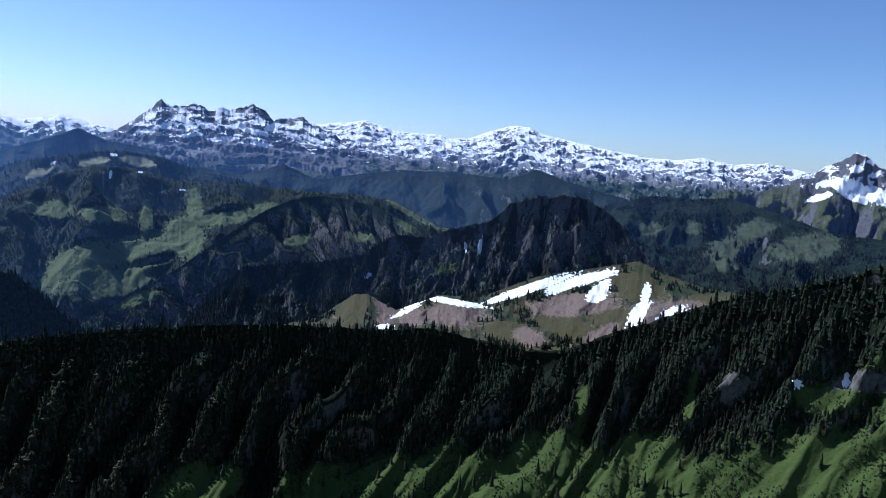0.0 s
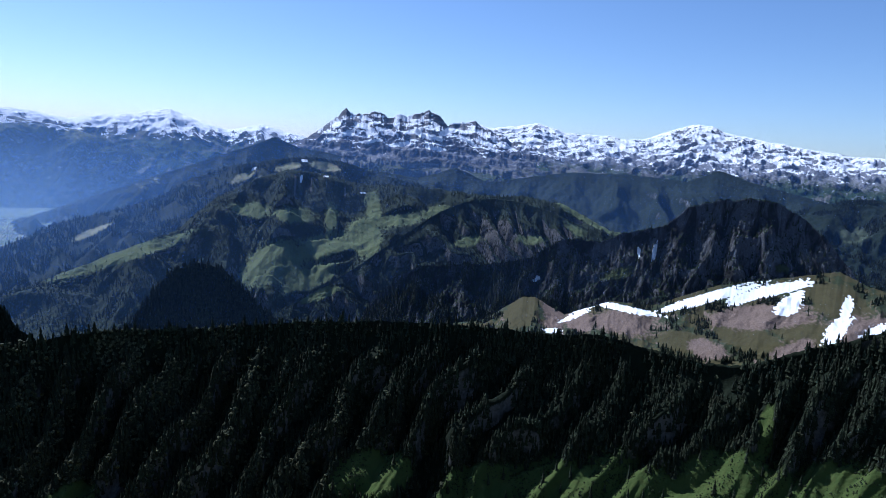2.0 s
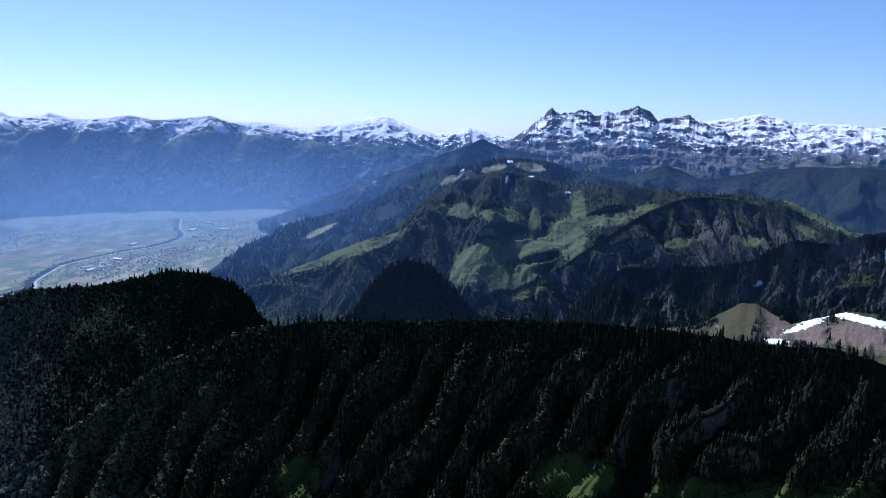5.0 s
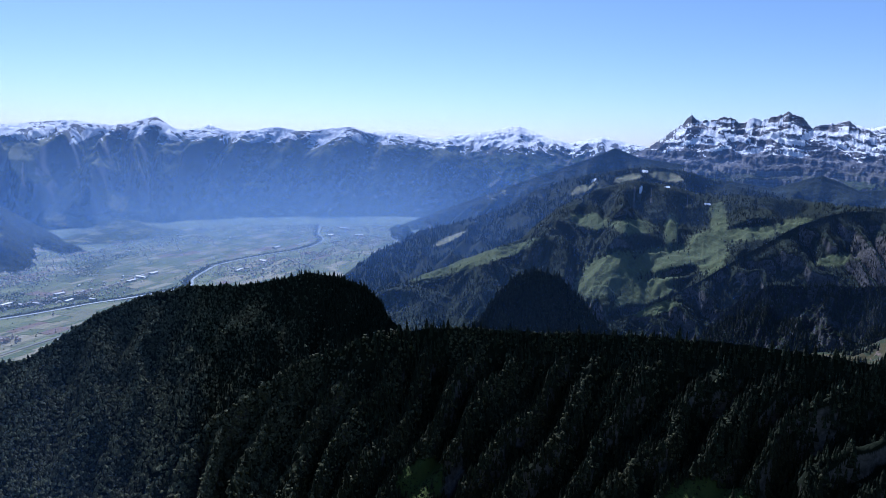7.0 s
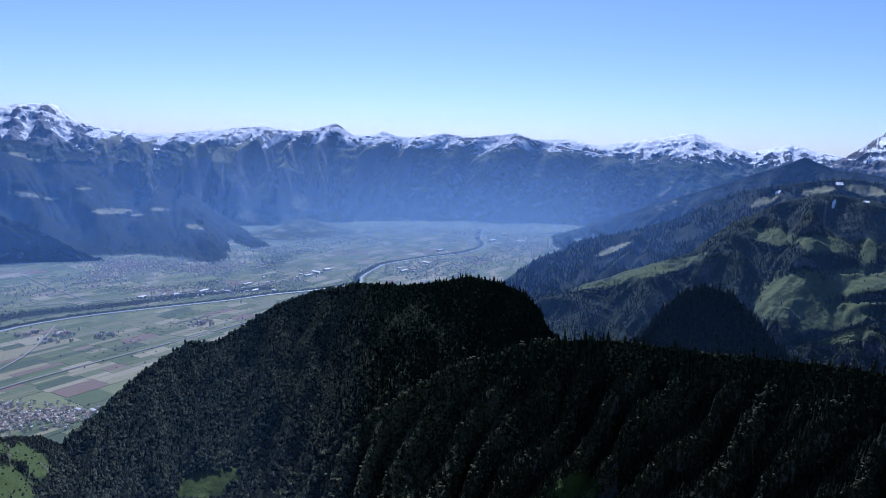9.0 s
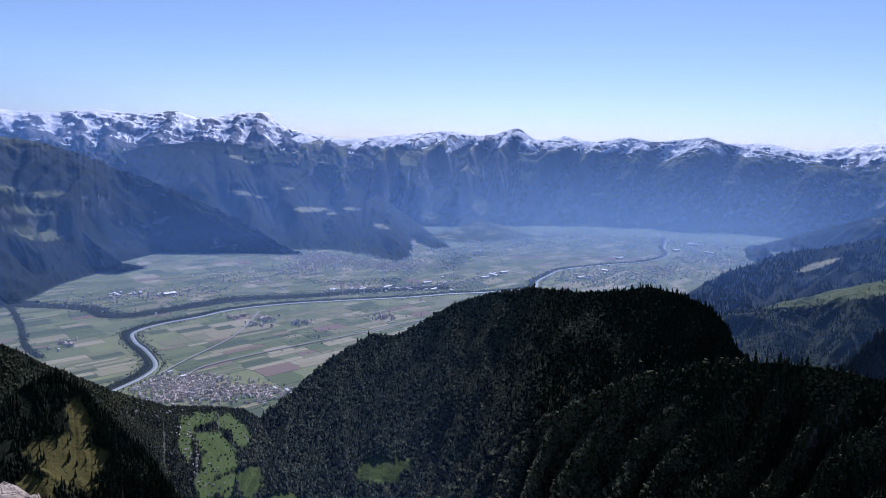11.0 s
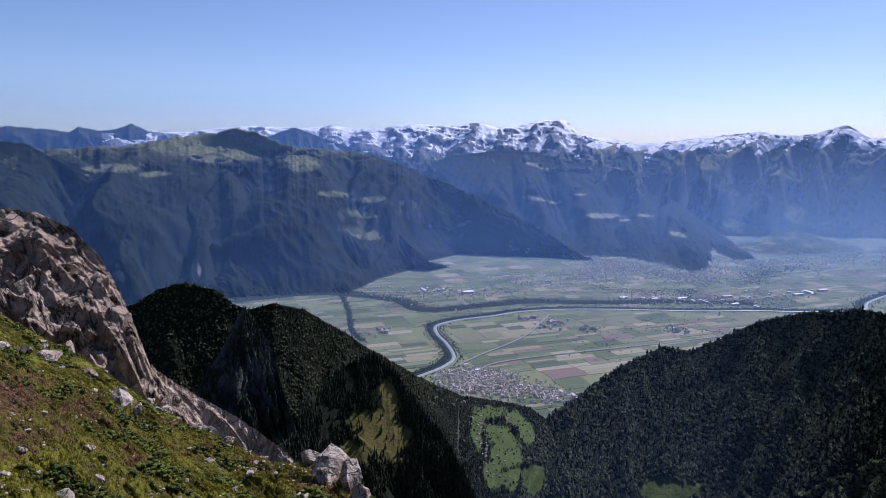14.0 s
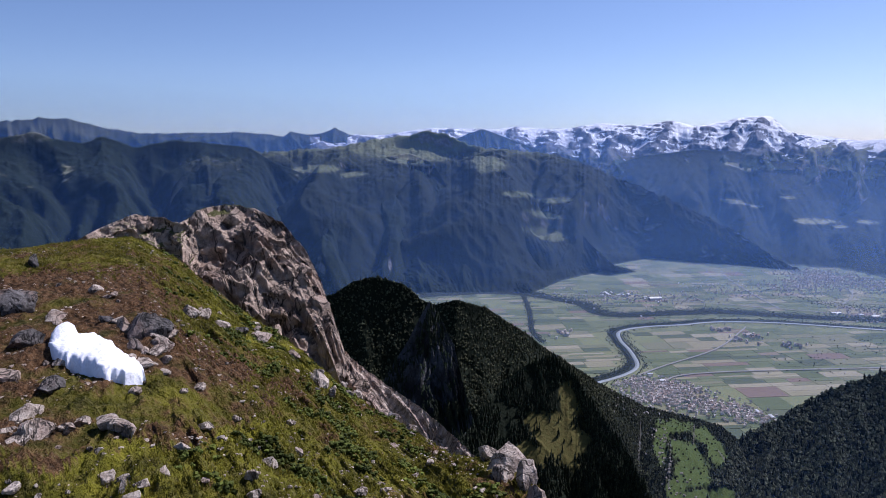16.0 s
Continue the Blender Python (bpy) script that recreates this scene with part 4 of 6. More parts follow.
alp_spur, (alp_spur_front, alp_spur_cover) = mountain("wooded_spur", [(-30, -15.6, 1500), (-28.1, -14.4, 1540), (-26.3, -13.6, 1560), (-22, -10.9, 1640), (-17.8, -7.8, 1740), (-14.8, -5.6, 1820), (-12.5, -4.5, 1880), (-10.7, -4.15, 1900), (-8.8, -4.2, 1900), (-6.5, -4.6, 1890), (-4.2, -5.4, 1860), (-2.4, -6.1, 1840), (0, -6.9, 1800), (4, -8.5, 1750)],
         [(-30, -17, 1450), (-26, -16.2, 1490), (-15, -14.5, 1510), (4, -13.5, 1530)], 0.08, 100, 60, 44, M_green, "forested ribbed spur in front of an alpine pasture", seed=85, jag=4, jag_size=25, fine=4, lean=-0.5, stretch=3.5, facets=0.4, crest_free=0.1,
         open_land=[(-12, -7.9, 1.4, 0.4, 0.3), (-6.9, -7.4, 1.4, 0.4, 0.1), (-24.5, -13.0, 1.6, 0.45, 0.4), (-2.5, -6.6, 1.6, 0.4, -0.4)], bare=[(-10.3, -7.2, 0.9, 0.25, 0.4), (-7.2, -6.9, 0.6, 0.15, 0)])
# ---- the near side ----
crag, (crag_front, crag_cover) = mountain("crag", [(-22, -16.4, 1380), (-20, -13.4, 1380), (-18, -11.2, 1380), (-16.1, -10.21, 1380), (-12.4, -9.84, 1380), (-8.7, -9.42, 1380), (-6.9, -8.83, 1390), (-4.1, -6.98, 1400), (-1.2, -7.01, 1400), (0.6, -6.14, 1400), (3.9, -5.15, 1400), (5.2, -3.61, 1400), (7.5, -2.84, 1400),
         (9.8, -2.55, 1400), (11.6, -2.66, 1400), (13.6, -3.77, 1400), (15.1, -5.01, 1390), (16.6, -6.69, 1380), (17.6, -7.94, 1370), (21.6, -8.75, 1340), (25, -8.9, 1300)],
         [(-22, -17, 1330), (-18, -17, 1250), (-6.6, -15.5, 1230), (3.5, -13.3, 1270), (8.2, -11.5, 1290), (16, -10, 1310), (25, -10, 1260)], 0.055, 130, 52, 62, M_crag, "dark grey limestone crag with a rounded top", seed=91, jag=6, jag_size=22, steep=0.62, fine=12, octaves=6, stretch=2.2, crest_free=0.08, branching=0.3,
         snow=[(3.1, -7.4, 0.18, 0.7, 1.2), (1.9, -7.6, 0.15, 0.4, -1), (-6.2, -10.6, 0.3, 0.2, 0.5)], open_land=[(8.5, -9.8, 1.2, 0.35, 0.5), (0.5, -9.5, 1.2, 0.5, 0.4), (12.5, -7.6, 0.5, 0.3, 0)])
apron, (apron_front, apron_cover) = mountain("scree_slope", [(-13, -14.9, 1250), (-10.3, -14.3, 1270), (-8.4, -13.0, 1280), (-7.2, -12.2, 1290), (-6.2, -12.1, 1290), (-5.2, -12.6, 1285), (-3.6, -13.3, 1280), (0.1, -11.8, 1290), (3.5, -11.7, 1290), (8.2, -9.5, 1310), (12.7, -8.3, 1330), (16.3, -7.3, 1350), (18, -8.0, 1330), (21.6, -8.8, 1300), (25, -8.9, 1260)],
         [(-13, -17, 1000), (8, -18, 980), (25, -13, 1000)], 0.055, 140, 60, 14, M_apron, "sunlit scree and turf slope with old snow patches", "slope", seed=93, jag=2, jag_size=20, branching=0.35,
         open_land=[(16.5, -9.5, 2.2, 1.2, -0.2), (14.5, -12.2, 2, 1, 0), (10.9, -13.2, 2.5, 0.9, 0), (6.2, -14.3, 2.2, 0.8, 0), (22, -10, 2, 0.8, 0.2), (-7.2, -13.3, 1.4, 1.5, 0.5)],
         bare=[(-4.5, -13.2, 1.0, 1.6, -0.6), (1, -13.4, 3.2, 0.9, 0), (-2.3, -13.8, 1.2, 0.8, 0), (11.5, -11.5, 3.5, 0.9, 0.2), (8, -14.6, 1.4, 0.7, 0), (14, -13.6, 1.4, 0.7, 0.4), (19, -11, 2.6, 0.9, 0.2)],
         snow=[(-4.5, -14.75, 0.8, 0.2, 0), (-2.8, -13.3, 1.3, 0.28, 0.55), (1.6, -12.3, 2.8, 0.25, -0.05), (7.5, -10.6, 3.6, 0.4, 0.45), (12.4, -9.2, 2.2, 0.45, 0.4), (13.3, -10.2, 0.9, 0.8, 0.5), (10.2, -10.2, 1.2, 0.4, 0.4), (16.7, -11.6, 0.8, 0.9, 0.9), (19.2, -11.4, 1.1, 0.7, 0.7), (17.1, -9.9, 0.35, 0.9, 0.9), (-5.5, -11.6, 0.5, 0.3, -0.3)])
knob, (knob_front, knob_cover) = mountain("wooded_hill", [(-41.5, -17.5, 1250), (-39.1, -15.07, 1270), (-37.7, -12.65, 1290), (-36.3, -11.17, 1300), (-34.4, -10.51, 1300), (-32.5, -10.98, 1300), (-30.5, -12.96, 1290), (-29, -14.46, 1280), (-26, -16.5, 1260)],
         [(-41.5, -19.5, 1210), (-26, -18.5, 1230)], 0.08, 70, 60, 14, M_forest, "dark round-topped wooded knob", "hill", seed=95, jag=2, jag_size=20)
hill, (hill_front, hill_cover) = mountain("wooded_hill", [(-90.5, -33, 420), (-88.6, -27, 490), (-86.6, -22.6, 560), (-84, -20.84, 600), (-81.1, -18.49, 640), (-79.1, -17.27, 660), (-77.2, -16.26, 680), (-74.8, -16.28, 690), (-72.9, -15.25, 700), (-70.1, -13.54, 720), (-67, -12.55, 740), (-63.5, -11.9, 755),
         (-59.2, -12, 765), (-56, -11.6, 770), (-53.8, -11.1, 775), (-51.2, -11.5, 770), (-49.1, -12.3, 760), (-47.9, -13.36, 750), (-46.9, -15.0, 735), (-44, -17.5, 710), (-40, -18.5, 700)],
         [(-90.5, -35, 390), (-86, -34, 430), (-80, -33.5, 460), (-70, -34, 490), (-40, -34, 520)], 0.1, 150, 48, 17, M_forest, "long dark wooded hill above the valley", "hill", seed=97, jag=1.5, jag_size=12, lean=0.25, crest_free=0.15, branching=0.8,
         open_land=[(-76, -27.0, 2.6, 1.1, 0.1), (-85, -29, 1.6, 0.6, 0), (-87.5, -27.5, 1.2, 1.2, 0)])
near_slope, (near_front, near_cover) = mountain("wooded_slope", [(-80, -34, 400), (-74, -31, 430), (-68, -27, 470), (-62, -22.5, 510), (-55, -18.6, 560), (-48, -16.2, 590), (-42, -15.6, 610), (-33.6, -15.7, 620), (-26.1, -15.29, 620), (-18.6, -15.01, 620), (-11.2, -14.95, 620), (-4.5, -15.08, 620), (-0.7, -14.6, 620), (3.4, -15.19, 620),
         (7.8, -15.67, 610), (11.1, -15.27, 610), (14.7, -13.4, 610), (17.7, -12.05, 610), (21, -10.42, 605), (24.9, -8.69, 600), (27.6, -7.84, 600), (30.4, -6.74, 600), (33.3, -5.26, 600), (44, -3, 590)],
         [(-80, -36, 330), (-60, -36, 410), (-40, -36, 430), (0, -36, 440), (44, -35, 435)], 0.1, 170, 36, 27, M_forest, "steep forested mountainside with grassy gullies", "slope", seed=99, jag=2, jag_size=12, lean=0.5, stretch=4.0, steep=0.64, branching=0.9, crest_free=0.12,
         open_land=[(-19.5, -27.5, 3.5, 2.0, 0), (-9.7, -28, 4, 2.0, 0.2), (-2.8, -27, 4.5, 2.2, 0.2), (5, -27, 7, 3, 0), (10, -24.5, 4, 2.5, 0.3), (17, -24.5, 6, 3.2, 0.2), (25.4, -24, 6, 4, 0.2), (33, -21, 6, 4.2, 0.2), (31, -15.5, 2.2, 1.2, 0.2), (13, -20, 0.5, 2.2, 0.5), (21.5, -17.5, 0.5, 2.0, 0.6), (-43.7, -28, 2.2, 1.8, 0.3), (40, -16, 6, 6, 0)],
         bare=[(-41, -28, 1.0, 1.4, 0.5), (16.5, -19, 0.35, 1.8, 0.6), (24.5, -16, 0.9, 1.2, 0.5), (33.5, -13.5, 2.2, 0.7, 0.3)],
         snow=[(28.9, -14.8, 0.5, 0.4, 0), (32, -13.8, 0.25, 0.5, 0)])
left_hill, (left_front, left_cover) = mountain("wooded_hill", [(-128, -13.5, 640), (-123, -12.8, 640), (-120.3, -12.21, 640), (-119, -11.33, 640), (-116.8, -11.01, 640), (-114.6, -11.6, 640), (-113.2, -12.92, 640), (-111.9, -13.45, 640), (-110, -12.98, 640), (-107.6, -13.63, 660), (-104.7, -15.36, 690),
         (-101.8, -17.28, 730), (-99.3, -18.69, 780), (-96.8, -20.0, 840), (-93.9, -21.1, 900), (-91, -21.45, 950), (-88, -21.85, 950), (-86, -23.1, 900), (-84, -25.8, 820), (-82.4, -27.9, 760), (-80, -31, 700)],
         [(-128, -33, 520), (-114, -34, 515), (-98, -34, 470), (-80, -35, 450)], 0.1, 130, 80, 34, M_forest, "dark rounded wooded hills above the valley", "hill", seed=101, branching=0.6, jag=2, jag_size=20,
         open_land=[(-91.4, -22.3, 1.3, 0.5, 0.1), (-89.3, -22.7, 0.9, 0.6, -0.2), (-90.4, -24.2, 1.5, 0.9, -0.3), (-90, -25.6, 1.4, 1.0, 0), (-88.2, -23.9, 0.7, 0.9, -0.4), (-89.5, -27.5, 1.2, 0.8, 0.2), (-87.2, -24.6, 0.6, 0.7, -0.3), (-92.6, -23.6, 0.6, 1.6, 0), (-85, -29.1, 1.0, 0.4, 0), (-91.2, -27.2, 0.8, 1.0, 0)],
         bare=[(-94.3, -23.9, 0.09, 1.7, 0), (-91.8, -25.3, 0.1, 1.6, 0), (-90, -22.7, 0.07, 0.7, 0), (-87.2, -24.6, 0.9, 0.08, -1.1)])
cone, (cone_front, cone_cover) = mountain("wooded_spur", [(-114, -28, 330), (-108.8, -23.41, 400), (-106.3, -20.4, 430), (-103.8, -18.18, 450), (-101.8, -17.51, 460), (-99.8, -19.15, 450), (-97.8, -21.89, 430), (-95, -25, 400), (-92, -30, 350)],
         [(-114, -36, 290), (-104, -36, 330), (-92, -36, 320)], 0.08, 110, 34, 12, M_cone, "steep wooded spur with a grass saddle", "hill", seed=103, jag=1.5, jag_size=12,
         open_land=[(-101.3, -24, 2.6, 1.8, -0.3), (-100.2, -21.3, 0.9, 1.6, -0.8), (-104, -25.5, 2, 1, 0)])

rib_rock, (rib_front, rib_cover) = mountain("rock_rib", [(-117, -20.5, 468), (-115.5, -18.0, 486), (-114.2, -16.2, 495), (-113.4, -14.8, 500), (-112.4, -13.04, 504), (-111.5, -14.38, 500), (-110.3, -16.75, 486), (-109.4, -20.47, 459), (-108.4, -23.64, 423)],
         [(-117, -27, 425), (-108.4, -30, 400)], 0.06, 90, 26, 14, M_crag, "dark jagged rock rib between wooded hills", "rock", seed=105, jag=3, jag_size=9, fine=8, lean=-0.4, branching=0)
# ---- the summit ridge ----
bench, (bench_front, bench_cover) = mountain("summit_meadow", [(-175, -7.5, 36), (-144.6, -7.05, 36), (-139.6, -6.85, 38), (-136, -6.7, 40), (-133, -8.5, 38.5), (-131, -10.5, 37), (-128.3, -13, 35), (-124.2, -16.1, 32), (-120.5, -19.4, 29), (-117.6, -21.7, 27), (-113.5, -23.9, 24), (-110.5, -25.6, 21),
         (-106, -26, 19), (-102.5, -28, 16), (-99, -33, 13), (-94, -40, 10)],
         [(-175, -55, 3.6), (-130, -52, 4.4), (-94, -60, 4)], 0.16, 230, 3.0, 0.5, M_fore, "steep summit meadow of turf, brown earth and stones", "ground", seed=111, jag=0.12, jag_size=2, kind="structure", steep=1.0, stretch=1.2, crest_free=0.1, fine=0.2, branching=0,
         bare=[(-140, -16, 9, 6, 0), (-132, -20, 5, 3, 0), (-143, -11, 6, 2, 0)])
knoll, (knoll_front, knoll_cover) = mountain("rock_knoll", [(-142, -8.0, 40), (-139.6, -6.79, 42), (-138, -5.83, 43), (-135.6, -5.02, 44), (-133.6, -5.43, 44), (-132.4, -5.93, 43), (-131, -4.96, 45), (-128.9, -4.51, 45), (-126.7, -4.94, 44), (-124.5, -6.27, 43), (-122.8, -8.43, 42), (-121.5, -11.29, 40),
         (-120.6, -14.14, 38), (-119.8, -16.97, 36), (-117.6, -19.2, 33), (-116, -22, 31), (-115, -25, 29)],
         [(-142, -12, 37), (-131, -15, 35), (-124, -21, 30), (-119.8, -25, 27), (-115, -29, 23)], 0.06, 170, 6.0, 2.3, M_rock, "weathered pale limestone knoll with turf on its back", "rock", seed=113, jag=0.2, jag_size=2.5, fine=0.15, steep=0.7, stretch=1.0, lean=-0.3, branching=0,
         open_land=[(-134.8, -8.6, 3.2, 3.0, 0), (-131.5, -6.6, 0.8, 1.6, 0.5), (-129, -5, 2, 0.5, 0)])

slab, (slab_front, slab_cover) = mountain("rock_slab", [(-121, -16.4, 36.5), (-119.5, -17.5, 35), (-116.4, -19.8, 31.5), (-113.5, -21.7, 27.5), (-110.5, -24.0, 23.5), (-107.5, -26.6, 21)], [(-121, -21, 31.5), (-113.5, -26.5, 24), (-107.5, -30.5, 18.5)],
         0.06, 90, 2.6, 0.45, limestone("slab_limestone", (0.68, 0.56, 0.45), (0.24, 0.18, 0.14), 0.7), "smooth pale limestone slab sloping off a summit meadow", "rock", seed=117, jag=0.1, jag_size=1.4, fine=0.06, steep=0.7, lean=-0.8, stretch=3.0, branching=0)

# broken, bulging rock faces on the knoll
for v in knoll.data.vertices:
    q = v.co * 0.21
    bulge = 1.5 * (0.5 - abs(noise.noise(q))) + 0.75 * (0.35 - abs(noise.noise(q * 2.3 + Vector((4, 1, 7))))) + 0.22 * noise.fractal(v.co * 1.1, 0.8, 2.1, 4) + 0.2 * (0.4 - abs(noise.noise(v.co * 2.2)))
    calm = 0.25 + 0.75 * float(smooth(-116.5, -121.0, math.degrees(math.atan2(v.co.x, v.co.y))))
    v.co = v.co * (1 - 0.03 * calm * bulge)



# the summit under the eye, falling away on every side
aa, rr = np.linspace(0, 360, 121)[None, :], np.array([0.0, 1.5, 3, 4.5, 7, 12, 25, 60, 130, 260, 420])[:, None]
sz = np.interp(rr, (0, 1.5, 3, 4.5, 7, 12, 25, 60, 130, 260, 420), (-1.7, -2.0, -3.2, -5.2, -9.5, -17, -30, -62, -125, -240, -345)) + 0 * aa
sz = sz + 0.05 * rr * fbm(np.sin(np.radians(aa)) * 3 + rr / 40, np.cos(np.radians(aa)) * 3, 4, 17)
summit = new("ground", mesh_from_grid("ground", polar(aa + 0 * rr, rr + 0 * aa, sz)))
summit.data.materials.append(M_fore)
tagged(summit, "steep grassy summit cone under the viewpoint", "ground", kind="structure")


def bench_at(az, el):
    """The place on the summit meadow in a given direction from the eye."""
    f = float(np.clip((az + 175) / 0.16, 0, bench_front.shape[1] - 1.001))
    col = bench_front[:, int(f)] * (1 - f % 1) + bench_front[:, int(f) + 1] * (f % 1)
    e = np.maximum.accumulate(np.degrees(np.arctan2(col[:, 2], np.hypot(col[:, 0], col[:, 1])))[::-1])
    return Vector([float(np.interp(el, e, col[::-1, i])) for i in range(3)])


def rock_mesh(name, size, seed, cuts=15, material=None):
    """A broken block: a ball cut by flat planes, then worn and pitted."""
    rng = random.Random(seed)
    bm = bmesh.new()
    bmesh.ops.create_icosphere(bm, subdivisions=4, radius=1)
    planes = []
    for _ in range(cuts):
        n = Vector((rng.uniform(-1, 1), rng.uniform(-1, 1), rng.uniform(-0.6, 1))).normalized()
        planes.append((n, rng.uniform(0.42, 0.75)))
    off = Vector((seed * 3.1, seed * 1.7, seed * 0.9))
    for v in bm.verts:
        for n, d in planes:
            over = v.co.dot(n) - d
            if over > 0:
                v.co -= n * over
        v.co *= 1 + 0.07 * noise.fractal(v.co * 2.6 + off, 0.9, 2.0, 4) + 0.05 * noise.noise(v.co * 7 + off)
        v.co = Vector((v.co.x * size[0], v.co.y * size[1], v.co.z * size[2]))
    for f in bm.faces:
        f.smooth = False
    me = bpy.data.meshes.new(name)
    bm.to_mesh(me)
    bm.free()
    me.materials.append(material or M_stone)
    return me


# blocks breaking out of the knoll
_r = random.Random(91)
for i in range(34):
    q = knoll_front[int(_r.uniform(4, 120) ** 1.0), int(_r.uniform(60, 440))]
    w = _r.uniform(0.5, 1.6)
    ob = new("rock_block", rock_mesh("rock_block", (w * 0.6, w * _r.uniform(0.4, 0.6), w * _r.uniform(0.4, 0.8)), 500 + i, 10, M_rock))
    ob.matrix_world = pose(q[0] * 0.985, q[1] * 0.985, q[2] * 0.985 - 0.1, _r.uniform(-25, 25), _r.uniform(-25, 25), _r.uniform(0, 360))
    ob.parent = knoll

# boulders and stones: azimuth, elevation, width, height, turn
M_dark_stone = limestone("dark_boulder_limestone", (0.2, 0.18, 0.165), (0.06, 0.055, 0.05), 0.5)
BOULDERS = [(-143.9, -11.2, 1.5, 1.1, 0, 1), (-143.6, -13.8, 1.2, 0.7, 40, 1), (-135.3, -14.2, 1.6, 1.0, 80, 1), (-144.3, -19.2, 0.8, 0.5, 10, 0), (-137.6, -21.2, 0.6, 0.4, 60, 0), (-136.4, -15.2, 0.55, 0.45, 20, 1),
            (-132, -13.2, 0.9, 0.7, 30, 0), (-129.9, -14.3, 0.9, 0.6, 75, 0), (-126.6, -15.6, 1.4, 0.5, 15, 0), (-124.1, -17.2, 0.8, 0.5, 50, 0), (-121.9, -19.8, 1.0, 1.0, 5, 0), (-136, -16.6, 0.9, 0.3, 0, 0), (-142.6, -8.4, 0.8, 0.7, 45, 1),
            (-105.4, -26.0, 1.7, 1.2, 30, 0), (-107.2, -25.2, 1.0, 0.7, 70, 0), (-104, -27.6, 1.0, 1.1, 10, 0), (-140.4, -20.2, 0.4, 0.3, 0, 0), (-141.6, -12.2, 0.7, 0.4, 25, 0), (-138.2, -13.0, 0.6, 0.35, 70, 1), (-134.8, -15.9, 0.7, 0.3, 10, 0), (-134.2, -16.6, 0.5, 0.25, 40, 0), (-142.3, -17.4, 0.8, 0.4, 15, 1), (-145, -16.2, 0.9, 0.6, 35, 0), (-131, -13.6, 0.5, 0.4, 0, 0), (-138.6, -20.6, 0.7, 0.45, 20, 0), (-143.3, -20.4, 0.9, 0.5, 50, 0),
            (-121, -20.6, 0.6, 0.6, 30, 0), (-120, -19.6, 0.6, 0.35, 60, 0), (-114.2, -22.6, 0.7, 0.4, 0, 0), (-106.2, -27.2, 0.8, 0.6, 45, 0), (-103, -29, 0.8, 0.7, 45, 0), (-126, -16.4, 0.4, 0.2, 0, 0), (-116.4, -20.9, 0.8, 0.4, 20, 0), (-118.9, -18.8, 0.7, 0.5, 65, 0), (-139, -24.6, 0.5, 0.25, 30, 0)]
for i, (az, el, w, h, turn, dark) in enumerate(BOULDERS):
    at = bench_at(az, el)
    ob = new("boulder", rock_mesh("boulder", (w * 0.6, w * 0.45, h * 0.6), 20 + i, material=M_dark_stone if dark else M_stone))
    ob.matrix_world = pose(at.x, at.y, at.z + h * 0.12, 0, 0, turn)
    tagged(ob, "dark weathered limestone boulder in the turf" if dark else "pale angular limestone boulder in the turf", "boulder", group="boulders on the summit meadow")
OUTCROPS = [(-143.0, -20.6, 1.2, 5), (-136.2, -13.4, 1.3, 6), (-135.0, -15.4, 1.4, 7), (-131.2, -13.4, 1.2, 5), (-128.2, -15.0, 1.2, 5), (-122.2, -19.2, 1.5, 7), (-119.2, -20.4, 1.2, 5), (-106.0, -26.4, 1.4, 7), (-137.4, -25.2, 0.8, 4), (-116.2, -21.9, 1.0, 5), (-140.6, -11.0, 1.2, 4)]
_r = random.Random(57)
for i, (az, el, spread, n) in enumerate(OUTCROPS):
    for k in range(n - 2):
        at, w = bench_at(az + _r.gauss(0, 0.75 * spread), el + _r.gauss(0, 0.38 * spread)), _r.uniform(0.25, 0.7)
        dark = _r.random() < 0.3
        ob = new("boulder", rock_mesh("boulder", (w * 0.6, w * _r.uniform(0.3, 0.5), w * _r.uniform(0.22, 0.4)), 200 + 10 * i + k, 9, M_dark_stone if dark else M_stone))
        ob.matrix_world = pose(at.x, at.y, at.z + 0.04, _r.uniform(-20, 20), _r.uniform(-20, 20), _r.uniform(0, 360))
        tagged(ob, "dark weathered limestone block in the turf" if dark else "pale broken limestone block of a turf outcrop", "boulder", group="boulders on the summit meadow")
STONES = [(-133, -19.1), (-129, -21.7), (-117.6, -26), (-113.8, -27.2), (-131.8, -26), (-126.4, -25.4), (-118.7, -28.3), (-145.6, -23.2), (-143.8, -24.6), (-137.6, -26.2), (-122.2, -18.6), (-115.5, -21.7), (-136.6, -18.6), (-142.5, -15.6),
          (-138, -11.2), (-135.8, -9), (-134.3, -17.5), (-128, -27.5), (-121, -24.5), (-110.5, -26.5), (-124.6, -22.4), (-133.5, -23.2), (-130.2, -18.2), (-139.6, -22.4), (-112, -25.5), (-120.4, -21.6), (-127.4, -19.4), (-135, -24.8)]
stone_meshes = [rock_mesh("stone", (0.16, 0.12, 0.09), 70 + k, 7) for k in range(6)]
_r = random.Random(31)
STONES += [(_r.uniform(-146, -106), 0) for _ in range(40)]
STONES = [(a, e or _r.uniform(np.interp(a, (-146, -132, -120, -110, -104), (-8, -10, -19.5, -25, -27)), -29.5)) for a, e in STONES]
for i, (az, el) in enumerate(STONES):
    at, k = bench_at(az, el), _r.uniform(0.45, 1.4)
    ob = new("stone", stone_meshes[i % 6])
    ob.matrix_world = pose(at.x, at.y, at.z + 0.03, _r.uniform(-15, 15), 0, _r.uniform(0, 360)) @ Matrix.Diagonal((k, k, k, 1))
    tagged(ob, "small pale limestone lying in the grass", "stone", group="stones on the summit meadow")

